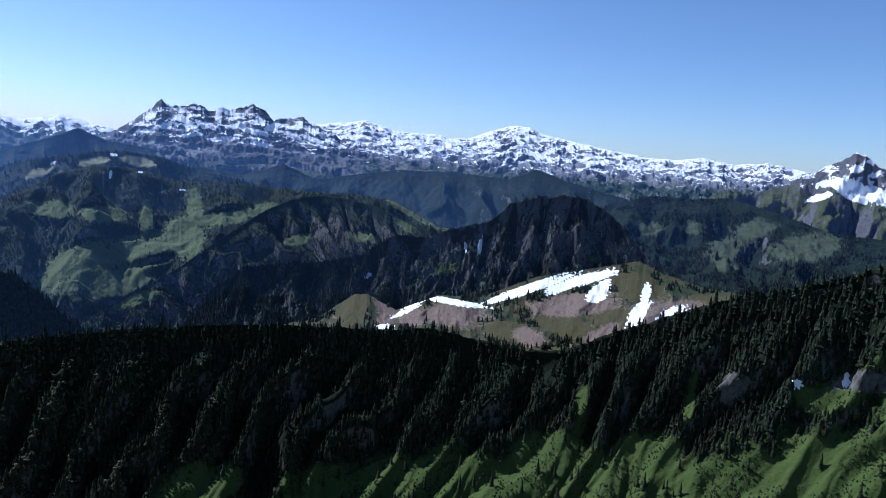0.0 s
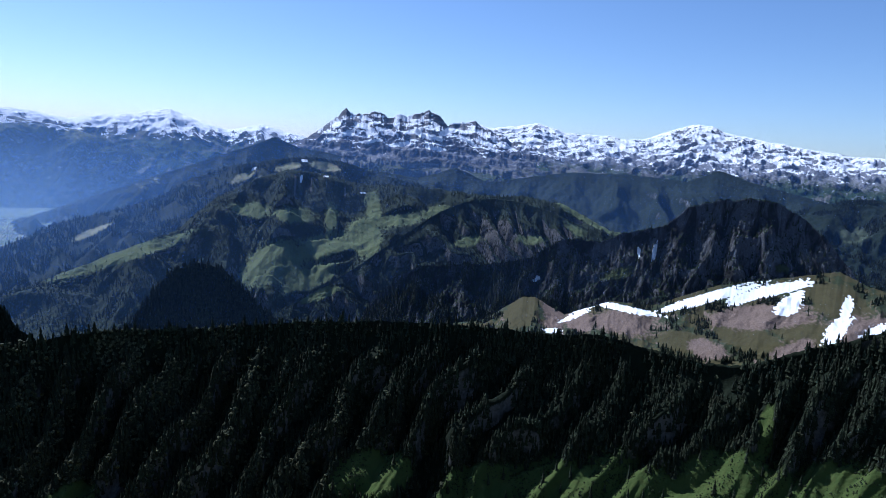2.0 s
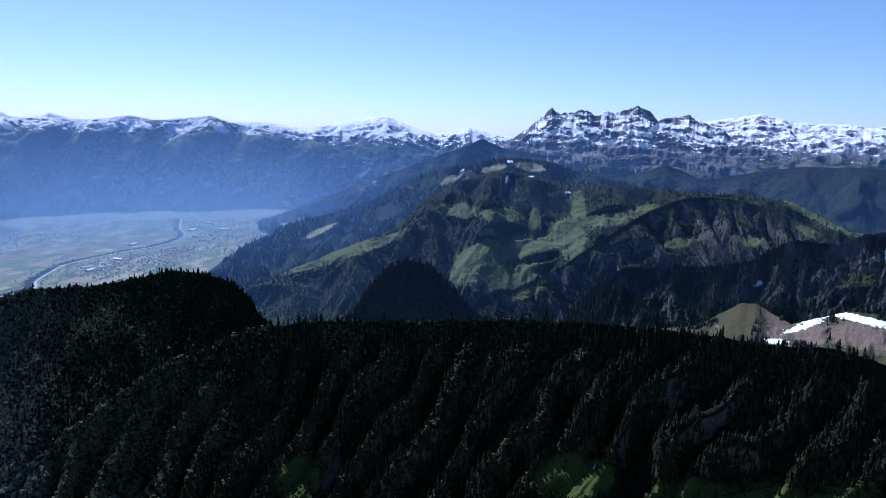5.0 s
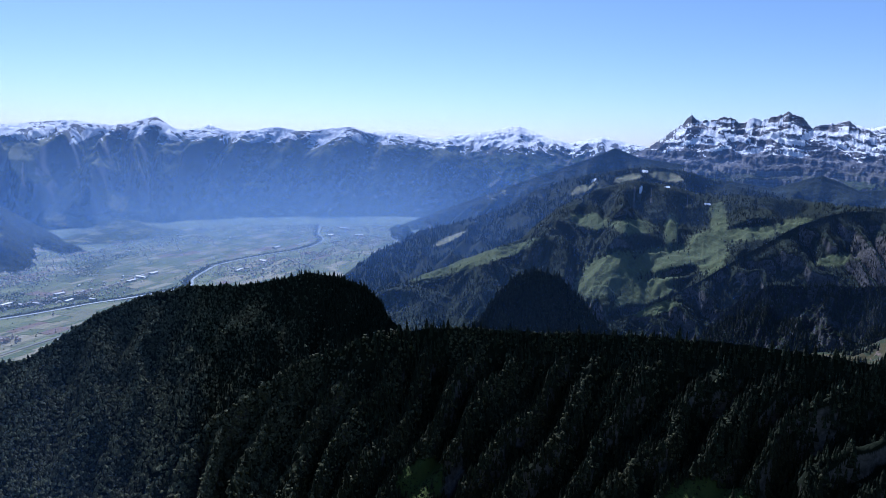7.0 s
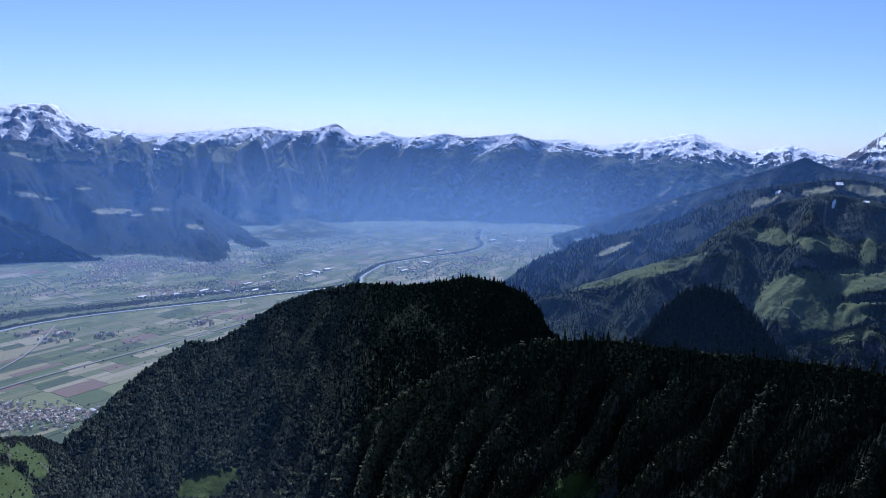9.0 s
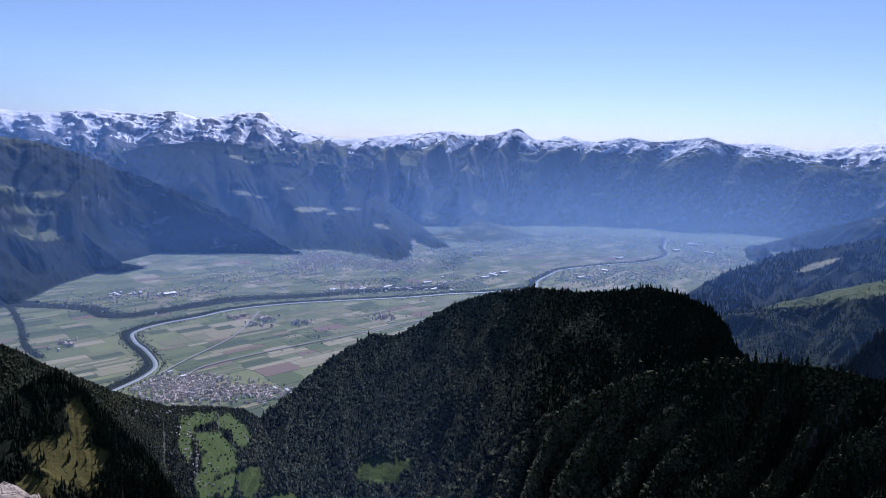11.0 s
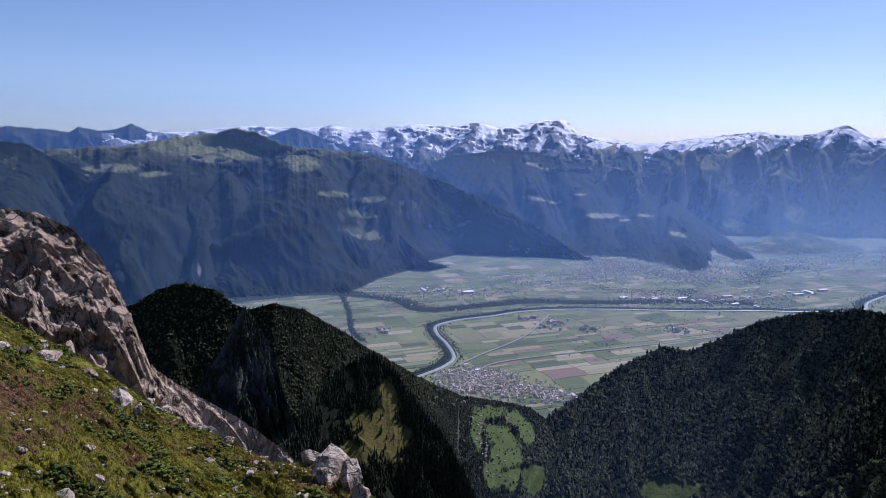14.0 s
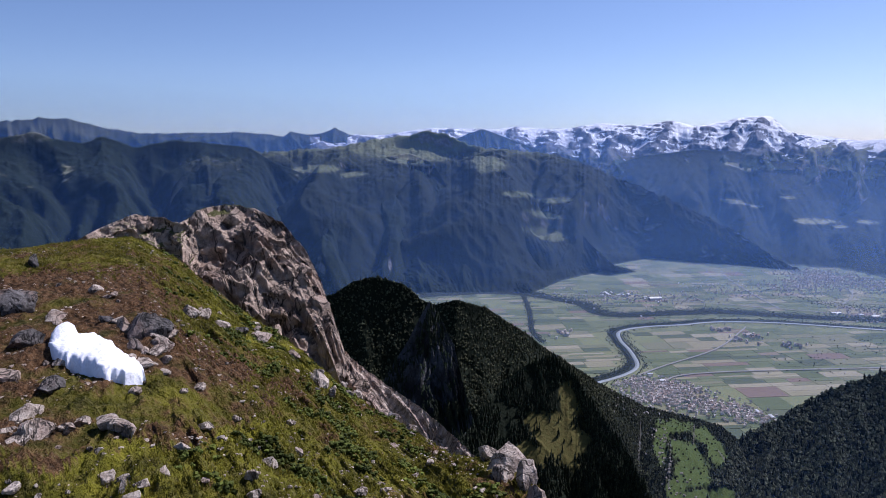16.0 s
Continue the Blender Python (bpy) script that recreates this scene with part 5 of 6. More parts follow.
# old snow in a hollow between the boulders
tt, ss = np.linspace(0, 1, 60)[:, None], np.linspace(-1, 1, 40)[None, :]
sn = 0.12 * fbm(tt * 7 + 0 * ss, 0 * tt + np.sign(ss) * 5, 3, 4)
half = np.interp(tt, (0, 0.12, 0.35, 0.6, 0.85, 1), (0.3, 1.5, 1.9, 1.5, 1.0, 0.25)) * (1 + sn)
s_az, s_el = -142.1 + 6.3 * tt + half * ss * 0.5, -13.9 - 4.1 * tt + half * ss * 0.62
snow_p = np.array([[bench_at(a, e)[:] for a, e in zip(ra, re)] for ra, re in zip(s_az, s_el)])
rim = np.maximum(np.abs(ss), np.abs(2 * tt - 1) ** 3)
even = snow_p[..., 2]
for axis, half in ((0, 9), (1, 7), (0, 9), (1, 7)):
    soft = np.pad(even, [(half, half) if k == axis else (0, 0) for k in (0, 1)], mode="reflect", reflect_type="odd")
    even = sum(np.take(soft, np.arange(k, k + even.shape[axis]), axis) for k in range(2 * half + 1)) / (2 * half + 1)
snow_p[..., 2] = even + 0.33 + 0.02 * fbm(tt * 5 + 0 * ss, ss * 2 + 0 * tt, 3, 6) - 0.6 * rim ** 8
snow_patch = new("snow_patch", mesh_from_grid("snow_patch", snow_p))
g = Nodes("old_snow")
snow_patch.data.materials.append(g.surface(g.mix(g.ramp(g.noise(0.3, 5), 0.55, 0.8), (0.86, 0.87, 0.9), (0.72, 0.71, 0.7)), 0.6, g.bump(g.noise(0.25, 4), 0.05), 0.3))
tagged(snow_patch, "white remnant of old snow between dark boulders", "snow patch")

# turf: tufts, low shrubs, grit
def tuft_template(rng, blades=6):
    V, F = [], []
    for k in range(blades):
        a, ln, w = rng.uniform(0, 6.28), rng.uniform(0.6, 1.0), rng.uniform(0.05, 0.1)
        bx, by = rng.uniform(-0.25, 0.25), rng.uniform(-0.25, 0.25)
        b = len(V)
        c, s = math.cos(a), math.sin(a)
        V += [(bx - s * w, by + c * w, -0.05), (bx + s * w, by - c * w, -0.05), (bx + c * 0.45 * ln, by + s * 0.45 * ln, ln)]
        F.append((b, b + 1, b + 2))
    return np.array(V), np.array(F)


_r = random.Random(8)
TUFTS = [tuft_template(_r, n) for n in (6, 7, 8, 9)]
rng = np.random.default_rng(77)
p = forest_spots(bench_front, bench_cover, 44000, 301, clump=2.2, bare=0.36, el_from=-34)
M_grass = foliage("grass_blades", (0.19, 0.18, 0.02), (0.26, 0.2, 0.045), 0.4)
plant("grass", TUFTS, p, rng.uniform(0.04, 0.13, len(p)), M_grass, "short alpine grass in tufts", "grass", 302)
p = forest_spots(bench_front, bench_cover, 2600, 305, clump=1.6, bare=0.54, el_from=-33, keep=lambda m: 1.0 * (np.degrees(np.arctan2(m[..., 0], m[..., 1])) > -134))
plant("low_shrub", LEAFY, p - np.array([0, 0, 0.1]), rng.uniform(0.1, 0.3, len(p)), foliage("shrub_leaves", (0.075, 0.095, 0.014), (0.12, 0.13, 0.02)), "low dark green shrubs in alpine turf", "shrubs", 306)


def chip_template(rng):
    bm = bmesh.new()
    bmesh.ops.create_icosphere(bm, subdivisions=1, radius=0.5)
    V = [tuple(v.co[i] * (1, 0.75, 0.5)[i] * rng.uniform(0.6, 1.15) for i in range(3)) for v in bm.verts]
    F = [tuple(v.index for v in f.verts) for f in bm.faces]
    bm.free()
    return np.array(V), np.array(F)


CHIPS = [chip_template(_r) for _ in range(6)]
p = forest_spots(bench_front, {k: 0 * v for k, v in bench_cover.items()}, 3600, 309, clump=2.5, bare=0.47, el_from=-34)
plant("scattered_stones", CHIPS, p, rng.uniform(0.04, 0.16, len(p)) * rng.uniform(0.5, 1.3, len(p)), M_stone, "pale stone chips scattered in turf and earth", "stones", 310)

# ---- the valley floor ----
pa, pd = np.arange(-160, -30.9, 1.0), np.linspace(900, 4300, 60)[:, None]
plain = new("ground", mesh_from_grid("ground", polar(pa[None, :] + 0 * pd, pd + 0 * pa[None, :], 0 * pd + 0 * pa[None, :] + EYE_Z)))
plain.data.materials.append(terrain_material("valley_floor", meadow=(0.15, 0.17, 0.08), forest=(0.11, 0.125, 0.065), size=260, open_land=0.42, cliff=0.05, bump=0.5))
tagged(plain, "flat farmed valley floor far below a summit", "ground", kind="structure")
aa, rr = np.linspace(0, 360, 181), np.array([0.0, 300, 1000, 2500, 4880])[:, None]
base = new("ground", mesh_from_grid("ground", polar(aa[None, :] + 0 * rr, rr + 0 * aa[None, :], 0 * rr + 0 * aa[None, :] + EYE_Z - 30)))
base.data.materials.append(M_wooded)
tagged(base, "wooded ground under the mountains to the horizon", "ground", kind="structure")

# river
RIVER = [(-1180, -230), (-1264, -166), (-1325, -127), (-1385, -114), (-1478, -138), (-1556, -168), (-1630, -176), (-1690, -125), (-1740, -40), (-1797, 41), (-1835, 177), (-1845, 349), (-1850, 525), (-1868, 658), (-1870, 795),
         (-1901, 952), (-1990, 1012), (-2080, 1100), (-2172, 1215), (-2234, 1434), (-2260, 1610), (-2343, 1766), (-2445, 1869), (-2600, 1960), (-2900, 2200)]


def curve_points(points, n):
    """A smooth line through points (Catmull-Rom)."""
    P = np.array([points[0]] + list(points) + [points[-1]], float)
    out = []
    for i in range(1, len(P) - 2):
        t = np.linspace(0, 1, n, endpoint=False)[:, None]
        a, b, c, d = P[i - 1], P[i], P[i + 1], P[i + 2]
        out.append(0.5 * (2 * b + (c - a) * t + (2 * a - 5 * b + 4 * c - d) * t ** 2 + (3 * b - a - 3 * c + d) * t ** 3))
    return np.concatenate(out)


def ribbon(name, line, width, z, material, label, category):
    d = np.gradient(line, axis=0)
    nrm = np.stack([-d[:, 1], d[:, 0]], -1) / np.linalg.norm(d, axis=1)[:, None]
    rowsP = [np.concatenate([line + nrm * w, np.full((len(line), 1), z + dz)], 1) for w, dz in ((width * 0.5 + 0.6, -0.6), (width * 0.5, 0), (-width * 0.5, 0), (-width * 0.5 - 0.6, -0.6))]
    ob = new(name, mesh_from_grid(name, np.stack(rowsP, 0)))
    ob.data.materials.append(material)
    return tagged(ob, label, category, kind="structure")


river_line = curve_points(RIVER, 14)
g = Nodes("river_water")
M_water = g.surface(g.mix(g.noise(60, 3), (0.17, 0.19, 0.185), (0.24, 0.26, 0.25)), 0.5, g.bump(g.noise(4, 3), 0.1), 0.5)
ribbon("river", river_line, 7.5, EYE_Z + 2.2, M_water, "pale grey-green river winding over the plain", "water")

# fields: an oblique grid of strips
def crop_material(name, joined):
    g = Nodes(name)
    t = g.island() if joined else g.random()
    c = g.mix(g.ramp(t, 0.12, 0.16), (0.25, 0.22, 0.135), (0.085, 0.11, 0.048))
    c = g.mix(g.ramp(t, 0.34, 0.38), c, (0.125, 0.145, 0.07))
    c = g.mix(g.ramp(t, 0.55, 0.58), c, (0.06, 0.08, 0.045))
    c = g.mix(g.ramp(t, 0.7, 0.73), c, (0.17, 0.165, 0.095))
    c = g.mix(g.ramp(t, 0.84, 0.86), c, (0.30, 0.265, 0.175))
    c = g.mix(g.ramp(t, 0.93, 0.95), c, (0.18, 0.12, 0.10))
    c = g.mix(g.math("MULTIPLY", g.noise(14, 4), 0.35), c, (0.13, 0.135, 0.08))
    return g.surface(c, 0.95, g.bump(g.noise(3, 3), 0.3), 0.1)


M_crop, M_crop_far = crop_material("crops", False), crop_material("far_crops", True)
FU, FV = np.array((-0.43, 0.90)), np.array((0.90, 0.43))
FO = np.array((-1420.0, 60.0))
_r = random.Random(12)
far_v, far_f = [], []


def river_gap(x, y):
    return float(np.min(np.hypot(river_line[:, 0] - x, river_line[:, 1] - y)))


def add_field(cu, cv, lu, lv):
    centre = FO + FU * cu + FV * cv
    d = float(np.hypot(*centre))
    if river_gap(*centre) < 8 + 0.5 * max(lu, lv) or not 1080 < d < 3500:
        return
    pts = [FO + FU * (cu + a * lu / 2 * _r.uniform(0.96, 1)) + FV * (cv + b * lv / 2 * _r.uniform(0.96, 1)) for a, b in ((-1, -1), (1, -1), (1, 1), (-1, 1))]
    top = [(*(q - centre), 0.0) for q in pts]
    low = [(*((q - centre) * 1.01), -0.45) for q in pts]
    quads = [(0, 1, 2, 3)] + [(k, k + 4, (k + 1) % 4 + 4, (k + 1) % 4) for k in range(4)]
    z = EYE_Z + 0.5 + _r.uniform(0, 0.2)
    if d > 1640:
        far_f.extend(tuple(len(far_v) + k for k in f) for f in quads)
        far_v.extend((x + centre[0], y + centre[1], h + z) for x, y, h in top + low)
        return
    me = bpy.data.meshes.new("field")
    me.from_pydata(top + low, [], quads)
    me.materials.append(M_crop)
    f = new("field", me)
    f.parent = plain
    f.location = (centre[0], centre[1], z)


v0 = -1500.0
while v0 < 420:
    dv = _r.choice((28, 38, 50, 58))
    u0 = -760.0
    while u0 < 2300:
        du = _r.choice((44, 62, 80, 96))
        n = _r.choice((1, 1, 2, 2, 3))
        for k in range(n):
            if _r.random() < (0.96 if v0 > -400 else 0.7):
                add_field(u0 + du / 2, v0 + dv * (k + 0.5) / n, du - 0.2, dv / n - 0.2)
        u0 += du
    v0 += dv
far_fields = new("far_fields", bpy.data.meshes.new("far_fields"))
far_fields.data.from_pydata(far_v, [], far_f)
far_fields.data.materials.append(M_crop_far)
tagged(far_fields, "patchwork of fields on the far plain", "fields", kind="stuff")

# roads, canal with trees
g = Nodes("road_surface")
M_road = g.surface(g.mix(g.noise(5, 3), (0.2, 0.19, 0.17), (0.3, 0.28, 0.25)), 0.9)
for line in ([(-1230, -40), (-1355, -20), (-1528, 343), (-1640, 580)], [(-1322, -105), (-1400, -60), (-1560, 40), (-1780, 110)], [(-1990, -420), (-2010, -123), (-1990, 332), (-1985, 632), (-2110, 906), (-2180, 1300)],
             [(-2102, 367), (-2300, 420), (-2588, 345)], [(-2150, 900), (-2500, 640), (-2780, 720)], [(-2000, 200), (-2250, 120), (-2500, 60)]):
    ribbon("road", curve_points(line, 12), 3, EYE_Z + 2.9, M_road, "pale country road across the fields", "road")


def line_trees(name, line, count, spread, label, seed, low=2.4, high=4.4):
    rng = np.random.default_rng(seed)
    k = rng.integers(0, len(line), count)
    q = line[k] + rng.normal(0, 1, (count, 2)) * spread
    q = q[[river_gap(*w) > 11 for w in q]]
    plant(name, LEAFY_FAR, np.concatenate([q, np.full((len(q), 1), EYE_Z + 0.5)], 1), rng.uniform(low, high, len(q)), M_leaf, label, "trees", seed + 1)


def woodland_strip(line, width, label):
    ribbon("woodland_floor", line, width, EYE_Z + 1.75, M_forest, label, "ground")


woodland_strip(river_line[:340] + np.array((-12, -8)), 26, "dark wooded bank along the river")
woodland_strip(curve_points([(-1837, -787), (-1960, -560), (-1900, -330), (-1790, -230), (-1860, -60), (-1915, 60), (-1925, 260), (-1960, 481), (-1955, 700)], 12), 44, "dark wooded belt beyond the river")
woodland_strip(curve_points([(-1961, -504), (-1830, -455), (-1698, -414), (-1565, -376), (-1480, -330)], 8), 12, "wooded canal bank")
dense = curve_points(RIVER, 60)
line_trees("riverside_trees", dense[:1250] + np.array((-9, -6)), 7000, 12, "band of trees along the river banks", 401)
line_trees("canal_trees", curve_points([(-1961, -504), (-1830, -455), (-1698, -414), (-1565, -376), (-1480, -330)], 60), 500, 5, "row of trees along a canal", 403)
line_trees("tree_belt", curve_points([(-1837, -787), (-1960, -560), (-1900, -330), (-1790, -210), (-1870, -60), (-1925, 60), (-1925, 260), (-1965, 481), (-1960, 700)], 60), 4000, 20, "broad belt of trees beyond the river", 405)
line_trees("tree_belt", curve_points([(-2140, 260), (-2060, 480), (-2120, 560)], 60), 500, 26, "small wood beside a town", 407)
line_trees("tree_belt", curve_points([(-2250, 800), (-2420, 860), (-2560, 1040)], 60), 900, 30, "wood on the far plain", 409)
line_trees("field_trees", curve_points([(-1460, 190), (-1620, 260), (-1700, 420), (-1580, 520)], 60), 160, 40, "single trees and hedges among the fields", 411, 2.5, 4.5)


def house_templates(rng, n=5):
    out = []
    for _ in range(n):
        l, w, h, q = rng.uniform(0.8, 1.3), rng.uniform(0.6, 0.85), rng.uniform(0.55, 0.8), rng.uniform(0.25, 0.4)
        V = [(x * l / 2, y * w / 2, z) for z in (0, h) for x, y in ((-1, -1), (1, -1), (1, 1), (-1, 1))] + [(-l / 2, 0, h + q), (l / 2, 0, h + q)]
        out.append((V, [(0, 1, 5), (0, 5, 4), (2, 3, 7), (2, 7, 6), (1, 2, 6), (1, 6, 5), (6, 9, 5), (3, 0, 4), (3, 4, 7), (4, 8, 7)], [(4, 5, 9), (4, 9, 8), (6, 7, 8), (6, 8, 9)], l, w, h, q))
    return out


HOUSES = house_templates(random.Random(3))
HOUSE_WALLS = [(np.array(V), np.array(F)) for V, F, R, *_ in HOUSES]
ROOF_OUT = 1.12
HOUSE_ROOFS = [(np.array([(x * ROOF_OUT, y * ROOF_OUT, z + 0.02) for x, y, z in V[4:]]), np.array([(0, 1, 5), (0, 5, 4), (2, 3, 4), (2, 4, 5), (0, 4, 3), (1, 2, 5)])) for V, F, R, *_ in HOUSES]
g = Nodes("house_plaster")
M_wall = g.surface(g.mix(g.island(), (0.76, 0.73, 0.68), (0.46, 0.42, 0.37)), 0.9)
g = Nodes("roof_tiles")
M_roof = g.surface(g.mix(g.island(), (0.26, 0.2, 0.17), (0.48, 0.45, 0.42)), 0.85)
g = Nodes("white_sheet_roof")
M_sheet = g.surface(g.mix(g.random(), (0.36, 0.37, 0.39), (0.7, 0.7, 0.7)), 0.6)


def town(label, spots, size, seed):
    """Houses of a town: walls and roofs, joined."""
    h = np.random.default_rng(seed).uniform(0.8, 1.3, len(spots)) * size
    body = plant("town_houses", HOUSE_WALLS, spots, h, M_wall, label, "houses", seed)
    top = plant("roofs", HOUSE_ROOFS, spots, h, M_roof, "", "", seed)
    top.parent = body
    return body


def cluster(places, count, spread, seed):
    rng = np.random.default_rng(seed)
    c = np.array(places, float)[rng.integers(0, len(places), count)]
    q = c + rng.normal(0, 1, (count, 2)) * spread
    q = q[[river_gap(*w) > 16 for w in q]]
    return np.concatenate([q, np.full((len(q), 1), EYE_Z + 1.4)], 1)


town("dense village of small houses at the valley's foot", cluster([(-1270, -110), (-1280, -60), (-1262, -20), (-1225, -50), (-1200, -80), (-1190, 0), (-1210, 40), (-1175, 80)], 1100, 22, 501), 3.4, 502)
town("town of pale houses below a wooded mountain", cluster([(-2300, 260), (-2420, 340), (-2500, 420), (-2400, 520), (-2300, 600), (-2560, 360)], 1300, 55, 503), 3.8, 504)
town("scattered houses along the far side of the plain", cluster([(-1960, -330), (-1985, -200), (-2050, -60), (-2200, 80), (-2010, 400), (-1985, 560), (-2020, 760)], 500, 55, 505), 3.8, 506)
town("hazy town beside the river", cluster([(-2022, 1206), (-2052, 1416), (-2100, 1650), (-2297, 1886), (-2522, 2287), (-2250, 2050), (-2700, 2050)], 1100, 95, 507), 4.2, 508)
town("hazy villages at the mountain foot", cluster([(-2867, 1971), (-2780, 1400), (-2600, 900), (-2437, 700), (-3000, 1700), (-2650, 1150)], 500, 90, 509), 4.2, 510)
town("farmsteads among the fields", cluster([(-1715, 39), (-1642, 92), (-1632, 186), (-1644, 407), (-1690, 120), (-1560, -300)], 90, 14, 511), 5.5, 512)

# warehouses with white roofs
_r = random.Random(44)
SHEDS = [(-2008, -123, 46, 26), (-2030, -260, 60, 12), (-2040, -200, 26, 12), (-1984, 332, 34, 14), (-1976, 420, 26, 14), (-1990, 500, 40, 16), (-1950, 560, 30, 12), (-1933, 632, 34, 14), (-2030, 640, 40, 18), (-2114, 906, 50, 20), (-2080, 860, 44, 16),
         (-2150, 960, 40, 18), (-1908, 683, 26, 12), (-2020, 1190, 46, 18), (-2120, 1350, 40, 20), (-2500, 1950, 60, 26), (-2420, 2060, 50, 22), (-1180, 118, 18, 9), (-1196, 98, 14, 8), (-1158, 130, 16, 8), (-1300, -60, 14, 8), (-1330, -85, 14, 9), (-2350, 1560, 60, 24), (-2640, 2150, 60, 30)]


def shed(x, y, l, w, turn):
    root = new("warehouse")
    h = 0.16 * w + 2.5
    for nm, mat, dz, hh, grow in (("wall", M_wall, 0, h, 1.0), ("roof", M_sheet, h + 0.01, 0.5, 1.04)):
        bm = bmesh.new()
        bmesh.ops.create_cube(bm, size=1)
        for v in bm.verts:
            v.co = Vector((v.co.x * l * grow, v.co.y * w * grow, (v.co.z + 0.5) * hh + dz))
        if nm == "roof":
            for v in bm.verts:
                if v.co.z > dz + 0.2:
                    v.co.y *= 0.4
                    v.co.z += 0.06 * w
        me = bpy.data.meshes.new(nm)
        bm.to_mesh(me)
        bm.free()
        me.materials.append(mat)
        new(nm, me).parent = root
    root.matrix_world = pose(x, y, EYE_Z + 1.3, 0, 0, turn)
    return tagged(root, "low warehouse with a white sheet roof on the plain", "warehouse", group="warehouses on the plain")


for _ in range(46):
    x, y = _r.choice(((-1985, 380), (-1975, 540), (-2040, 680), (-2110, 880), (-2060, 1180), (-2020, -220)))
    x, y = x + _r.gauss(0, 34), y + _r.gauss(0, 60)
    if river_gap(x, y) > 30:
        SHEDS.append((x, y, _r.uniform(8, 20), _r.uniform(5, 9)))
for x, y, l, w in SHEDS:
    shed(x, y, 0.75 * l, 0.7 * w, 116 + _r.choice((0, 90)) + _r.uniform(-6, 6))

# ---- woods ----
def wood(front, cover, count, seed, templates, low, high, material, label, name="forest", **how):
    p = forest_spots(front, cover, count, seed, **how)
    rng = np.random.default_rng(seed + 1)
    plant(name, templates, p - np.array([0, 0, 0.5]), rng.uniform(low, high, len(p)) * rng.uniform(0.75, 1.0, len(p)), material, label, "trees", seed + 2)


wood(near_front, near_cover, 19000, 201, SPRUCE, 6, 13, M_spruce, "dark spruce forest on a steep slope", bare=0.3, clump=45, keep=lambda m: 0.12 + 0.88 * smooth(-64, -46, np.degrees(np.arctan2(m[..., 0], m[..., 1]))))
wood(near_front, near_cover, 3600, 211, LEAFY, 3.5, 7, M_lit_alder, "leafy bushes and low trees on a slope", "thicket", bare=0.42, clump=35, floor_open=0.9, keep=lambda m: 0.1 + 0.9 * smooth(-16, -34, np.degrees(np.arctan2(m[..., 0], m[..., 1]))))
wood(near_front, near_cover, 14000, 233, LEAFY_FAR, 2.4, 5, M_lit_beech, "broadleaf wood on a mountainside, leaves brightened as if sunlit", "thicket", bare=0.2, clump=70, keep=lambda m: smooth(-46, -60, np.degrees(np.arctan2(m[..., 0], m[..., 1]))))
wood(hill_front, hill_cover, 17000, 203, SPRUCE_FAR, 5, 9, M_spruce, "dense dark forest on a long hill", bare=0.3, keep=lambda m: 0.06 + 0.94 * smooth(-68, -52, np.degrees(np.arctan2(m[..., 0], m[..., 1]))))
wood(hill_front, hill_cover, 38000, 213, LEAFY_FAR, 2.3, 4.8, M_lit_beech, "broadleaf woodland on a hillside", "thicket", bare=0.15, clump=90, keep=lambda m: smooth(-50, -64, np.degrees(np.arctan2(m[..., 0], m[..., 1])) + 12 * fbm(m[..., 0] / 150, m[..., 1] / 150, 3, 4)))
wood(near_front, near_cover, 9000, 235, LEAFY_FAR, 2.5, 5, M_lit_alder, "alder scrub on steep ribs, leaves brightened as if sunlit", "thicket", bare=0.5, clump=40, keep=lambda m: smooth(-14, -30, np.degrees(np.arctan2(m[..., 0], m[..., 1]))) * smooth(-66, -54, np.degrees(np.arctan2(m[..., 0], m[..., 1]))))
wood(knob_front, knob_cover, 2600, 205, SPRUCE, 12, 20, M_spruce, "dark spruce forest on a round knob", bare=0.1)
wood(crag_front, crag_cover, 6000, 207, SPRUCE, 7, 13, M_spruce, "scattered spruces on crag ledges", bare=0.4, keep=lambda m: 0.08 + 0.92 * smooth(-2, -6, np.degrees(np.arctan2(m[..., 0], m[..., 1]))))
wood(apron_front, apron_cover, 2200, 209, SPRUCE, 7, 13, M_spruce, "scattered spruces on scree and turf", bare=0.5, clump=40)
wood(left_front, left_cover, 22000, 215, SPRUCE_FAR, 2.4, 4.6, M_spruce, "dense forest on rounded hills", bare=0.3)
wood(left_front, left_cover, 22000, 217, LEAFY_FAR, 2.0, 3.8, M_lit_alder, "broadleaf woodland on rounded hills", "thicket", bare=0.3, clump=45, floor_open=0.8)
wood(rib_front, rib_cover, 700, 237, SPRUCE, 4, 8, M_spruce, "spruces clinging to a rock rib", bare=0.45, clump=30)
wood(ridge_a_front, ridge_a_cover, 15000, 241, SPRUCE_FAR, 9, 17, M_spruce, "dark woods on a hazy ridge", bare=0.38, clump=120)
wood(shade_front, shade_cover, 9000, 243, SPRUCE_FAR, 9, 16, M_spruce, "dark woods on a shaded mountainside", bare=0.45, clump=110)
wood(cone_front, cone_cover, 5000, 219, SPRUCE, 3.5, 7, M_spruce, "spruces on a steep spur", bare=0.35, clump=25)
wood(alp_spur_front, alp_spur_cover, 10000, 225, SPRUCE_FAR, 5, 10, M_spruce, "dark spruce woods on a ribbed spur", bare=0.3, clump=60)
wood(alp_front, alp_cover, 15000, 221, SPRUCE_FAR, 5, 10, M_spruce, "dark woods scattered on a pasture mountain", bare=0.3, clump=90, floor_open=0.84, keep=lambda m: smooth(-90, -150, m[..., 2] + 30 * fbm(m[..., 0] / 80, m[..., 1] / 80, 3, 8)))


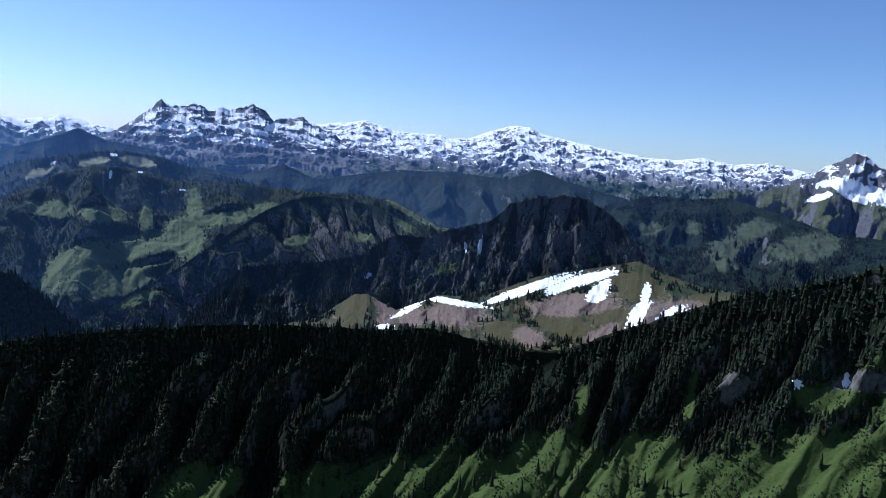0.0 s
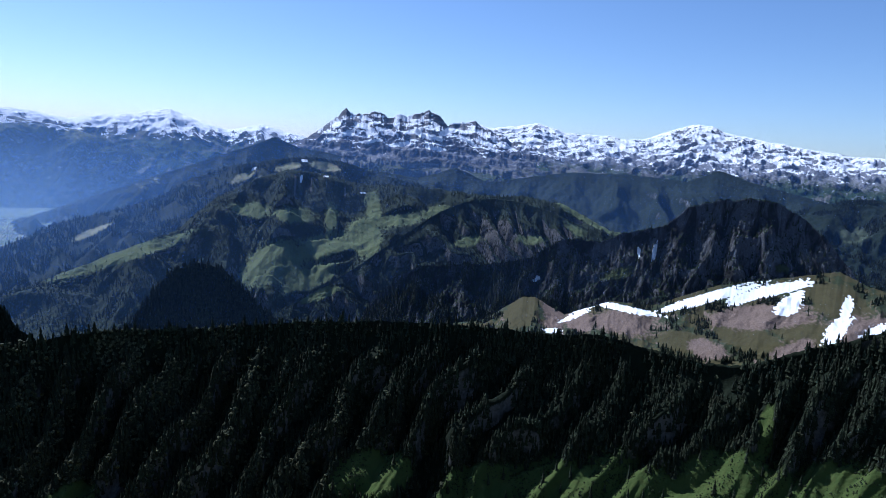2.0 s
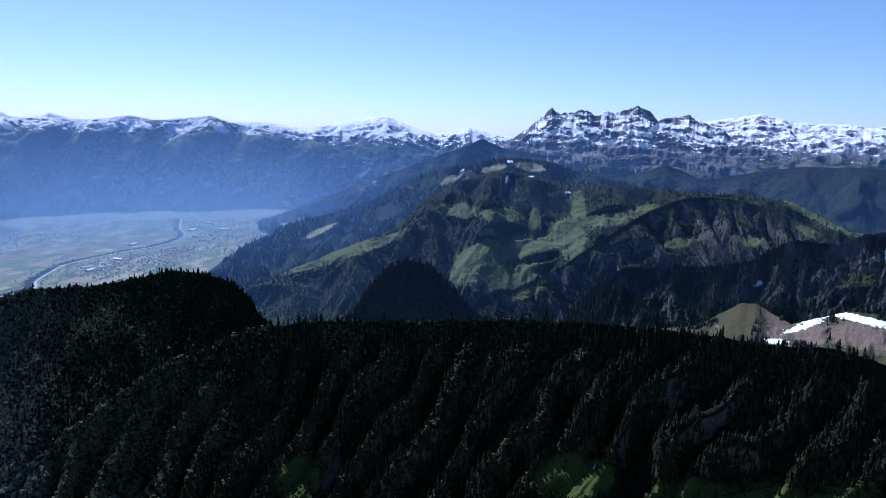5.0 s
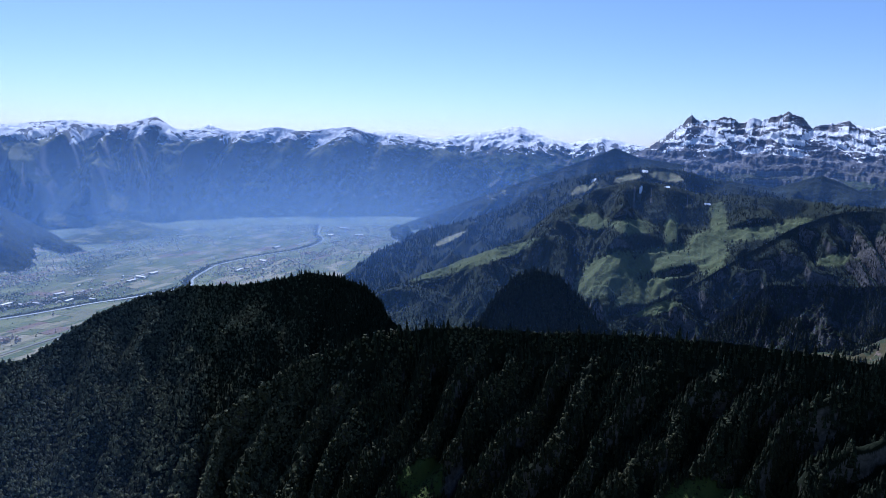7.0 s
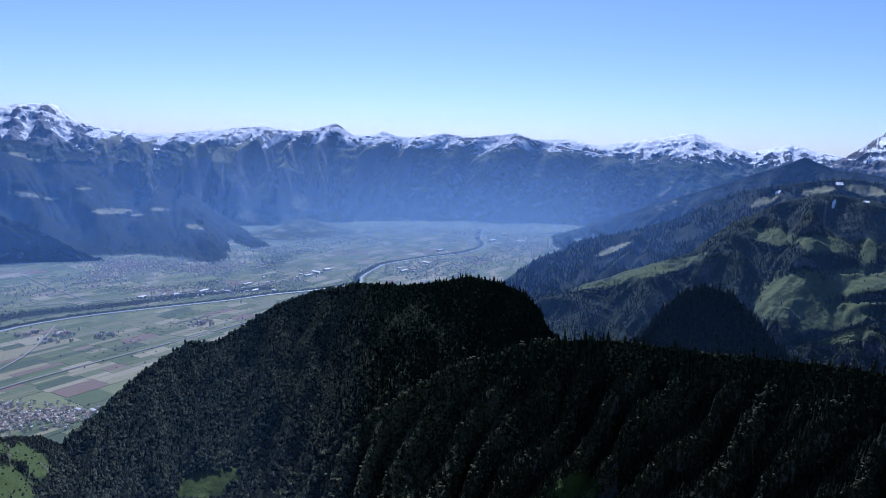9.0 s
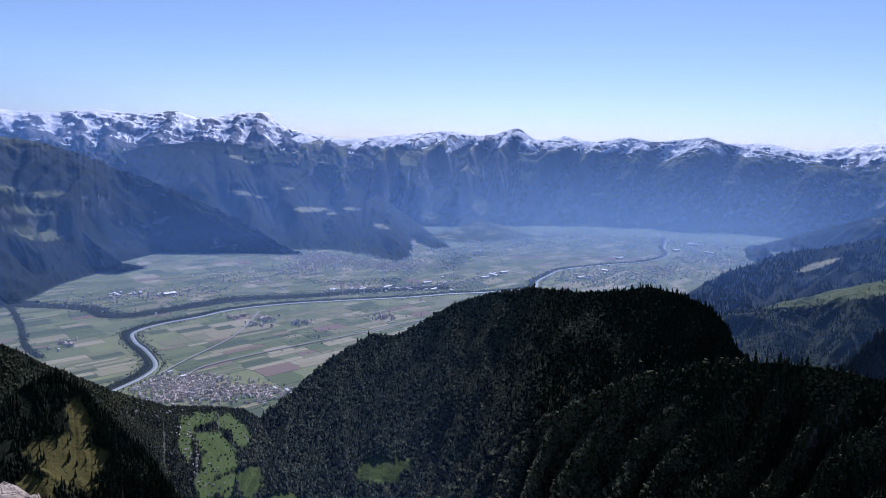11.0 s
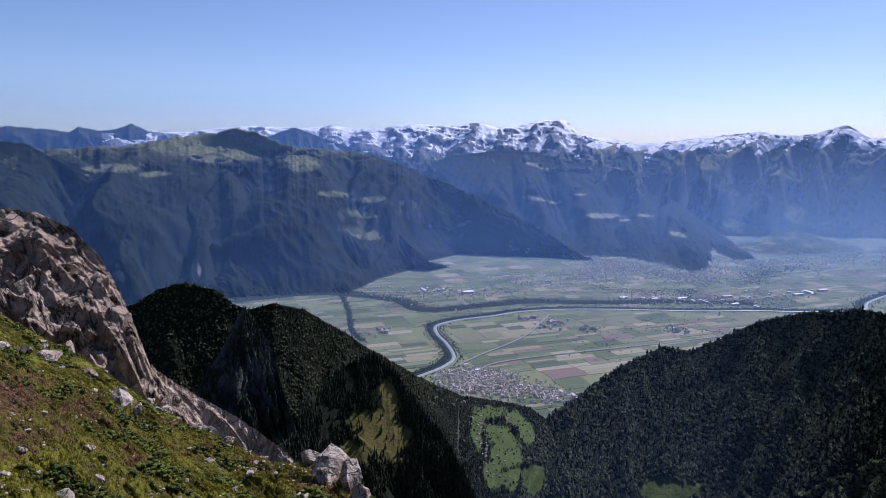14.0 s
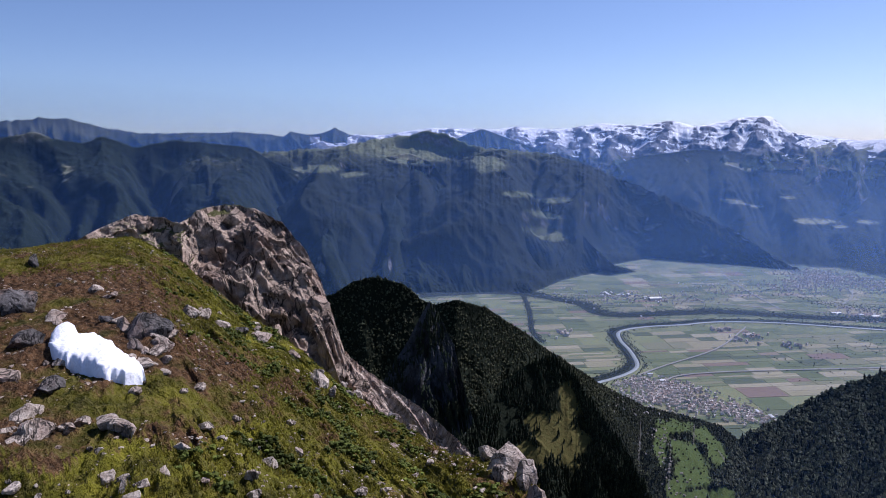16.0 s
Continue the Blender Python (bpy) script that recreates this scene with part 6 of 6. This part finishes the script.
# bushes on the grassy gullies
near_open = {k: 1 - v if k == "open_land" else v for k, v in near_cover.items()}
wood(near_front, near_open, 9000, 231, LEAFY_FAR, 0.9, 2.4, M_leaf, "green alder bushes on grassy slopes", "thicket", bare=0.42, clump=30)

# houses of the hamlet on the slope
def house(seed):
    V, F, R, l, w, h, q = HOUSES[seed % len(HOUSES)]
    root = new("house")
    for nm, verts, faces, mat in (("wall", V, F, M_wall), ("roof", HOUSE_ROOFS[seed % len(HOUSES)][0], HOUSE_ROOFS[seed % len(HOUSES)][1], M_roof)):
        ob = new(nm, mesh_from_arrays(nm, np.array(verts), np.array(faces)))
        ob.data.materials.append(mat)
        ob.parent = root
    return tagged(root, "small plastered house with a tiled roof on a pasture", "house", group="houses of the hamlet")


lf = left_front
rng = random.Random(71)
HAMLET = [(-94.9, -21.2), (-92.9, -21.9), (-96, -21.0), (-93.8, -21.6), (-92.7, -23.2), (-92.4, -24.3), (-92, -25.2), (-92, -26.2), (-90.8, -27.3), (-92.6, -23.7)]
el_map = np.degrees(np.arctan2(lf[..., 2], np.hypot(lf[..., 0], lf[..., 1])))
az_map = np.degrees(np.arctan2(lf[..., 0], lf[..., 1]))
kinds = [house(k) for k in range(5)]
for i in range(110):
    a, e = rng.choice(HAMLET)
    a, e = a + rng.gauss(0, 0.5), e + rng.gauss(0, 0.55)
    at = lf.reshape(-1, 3)[int(np.argmin((az_map - a) ** 2 + (el_map - e) ** 2))]
    m = pose(at[0], at[1], at[2] - 0.5, 0, 0, rng.uniform(0, 180))
    t = kinds[i] if i < 5 else copy_thing(kinds[i % 5], m)
    k = rng.uniform(1.6, 2.4)
    t.matrix_world = m @ Matrix.Diagonal((k, k, k, 1))

# single spruces at the edges of the woods
def spruce_tree(seed):
    rng = random.Random(seed)
    root = new("spruce_tree")
    V, F = conifer_template(9, 9, rng, 0.16)
    crown = new("crown", mesh_from_arrays("crown", V, F))
    crown.data.materials.append(M_spruce)
    crown.parent = root
    bm = bmesh.new()
    bmesh.ops.create_cone(bm, cap_ends=True, segments=7, radius1=0.022, radius2=0.006, depth=0.7, matrix=Matrix.Translation((0, 0, 0.31)))
    me = bpy.data.meshes.new("trunk")
    bm.to_mesh(me)
    bm.free()
    me.materials.append(M_bark)
    new("trunk", me).parent = root
    return tagged(root, "single dark spruce on a grassy mountainside", "tree", group="spruces at the wood's edge")


g = Nodes("bark")
M_bark = g.surface(g.mix(g.noise(0.5, 5, squash=(1, 1, 0.2)), (0.07, 0.05, 0.04), (0.16, 0.12, 0.09)), 0.95)
for front, cover, count, low, high, seed in ((near_front, {k: 1 - v if k == "open_land" else v for k, v in near_cover.items()}, 110, 8, 14, 601), (cone_front, {k: 1 - v if k == "open_land" else v for k, v in cone_cover.items()}, 40, 3, 6, 603)):
    spots = forest_spots(front, cover, count, seed, bare=0.3)
    rng = random.Random(seed)
    kinds = [spruce_tree(seed + k) for k in range(3)]
    for i, q in enumerate(spots):
        h = rng.uniform(low, high)
        m = pose(q[0], q[1], q[2] - 0.4, 0, 0, rng.uniform(0, 360))
        t = kinds[i] if i < 3 else copy_thing(kinds[i % 3], m)
        t.matrix_world = m @ Matrix.Diagonal((h, h, h, 1))
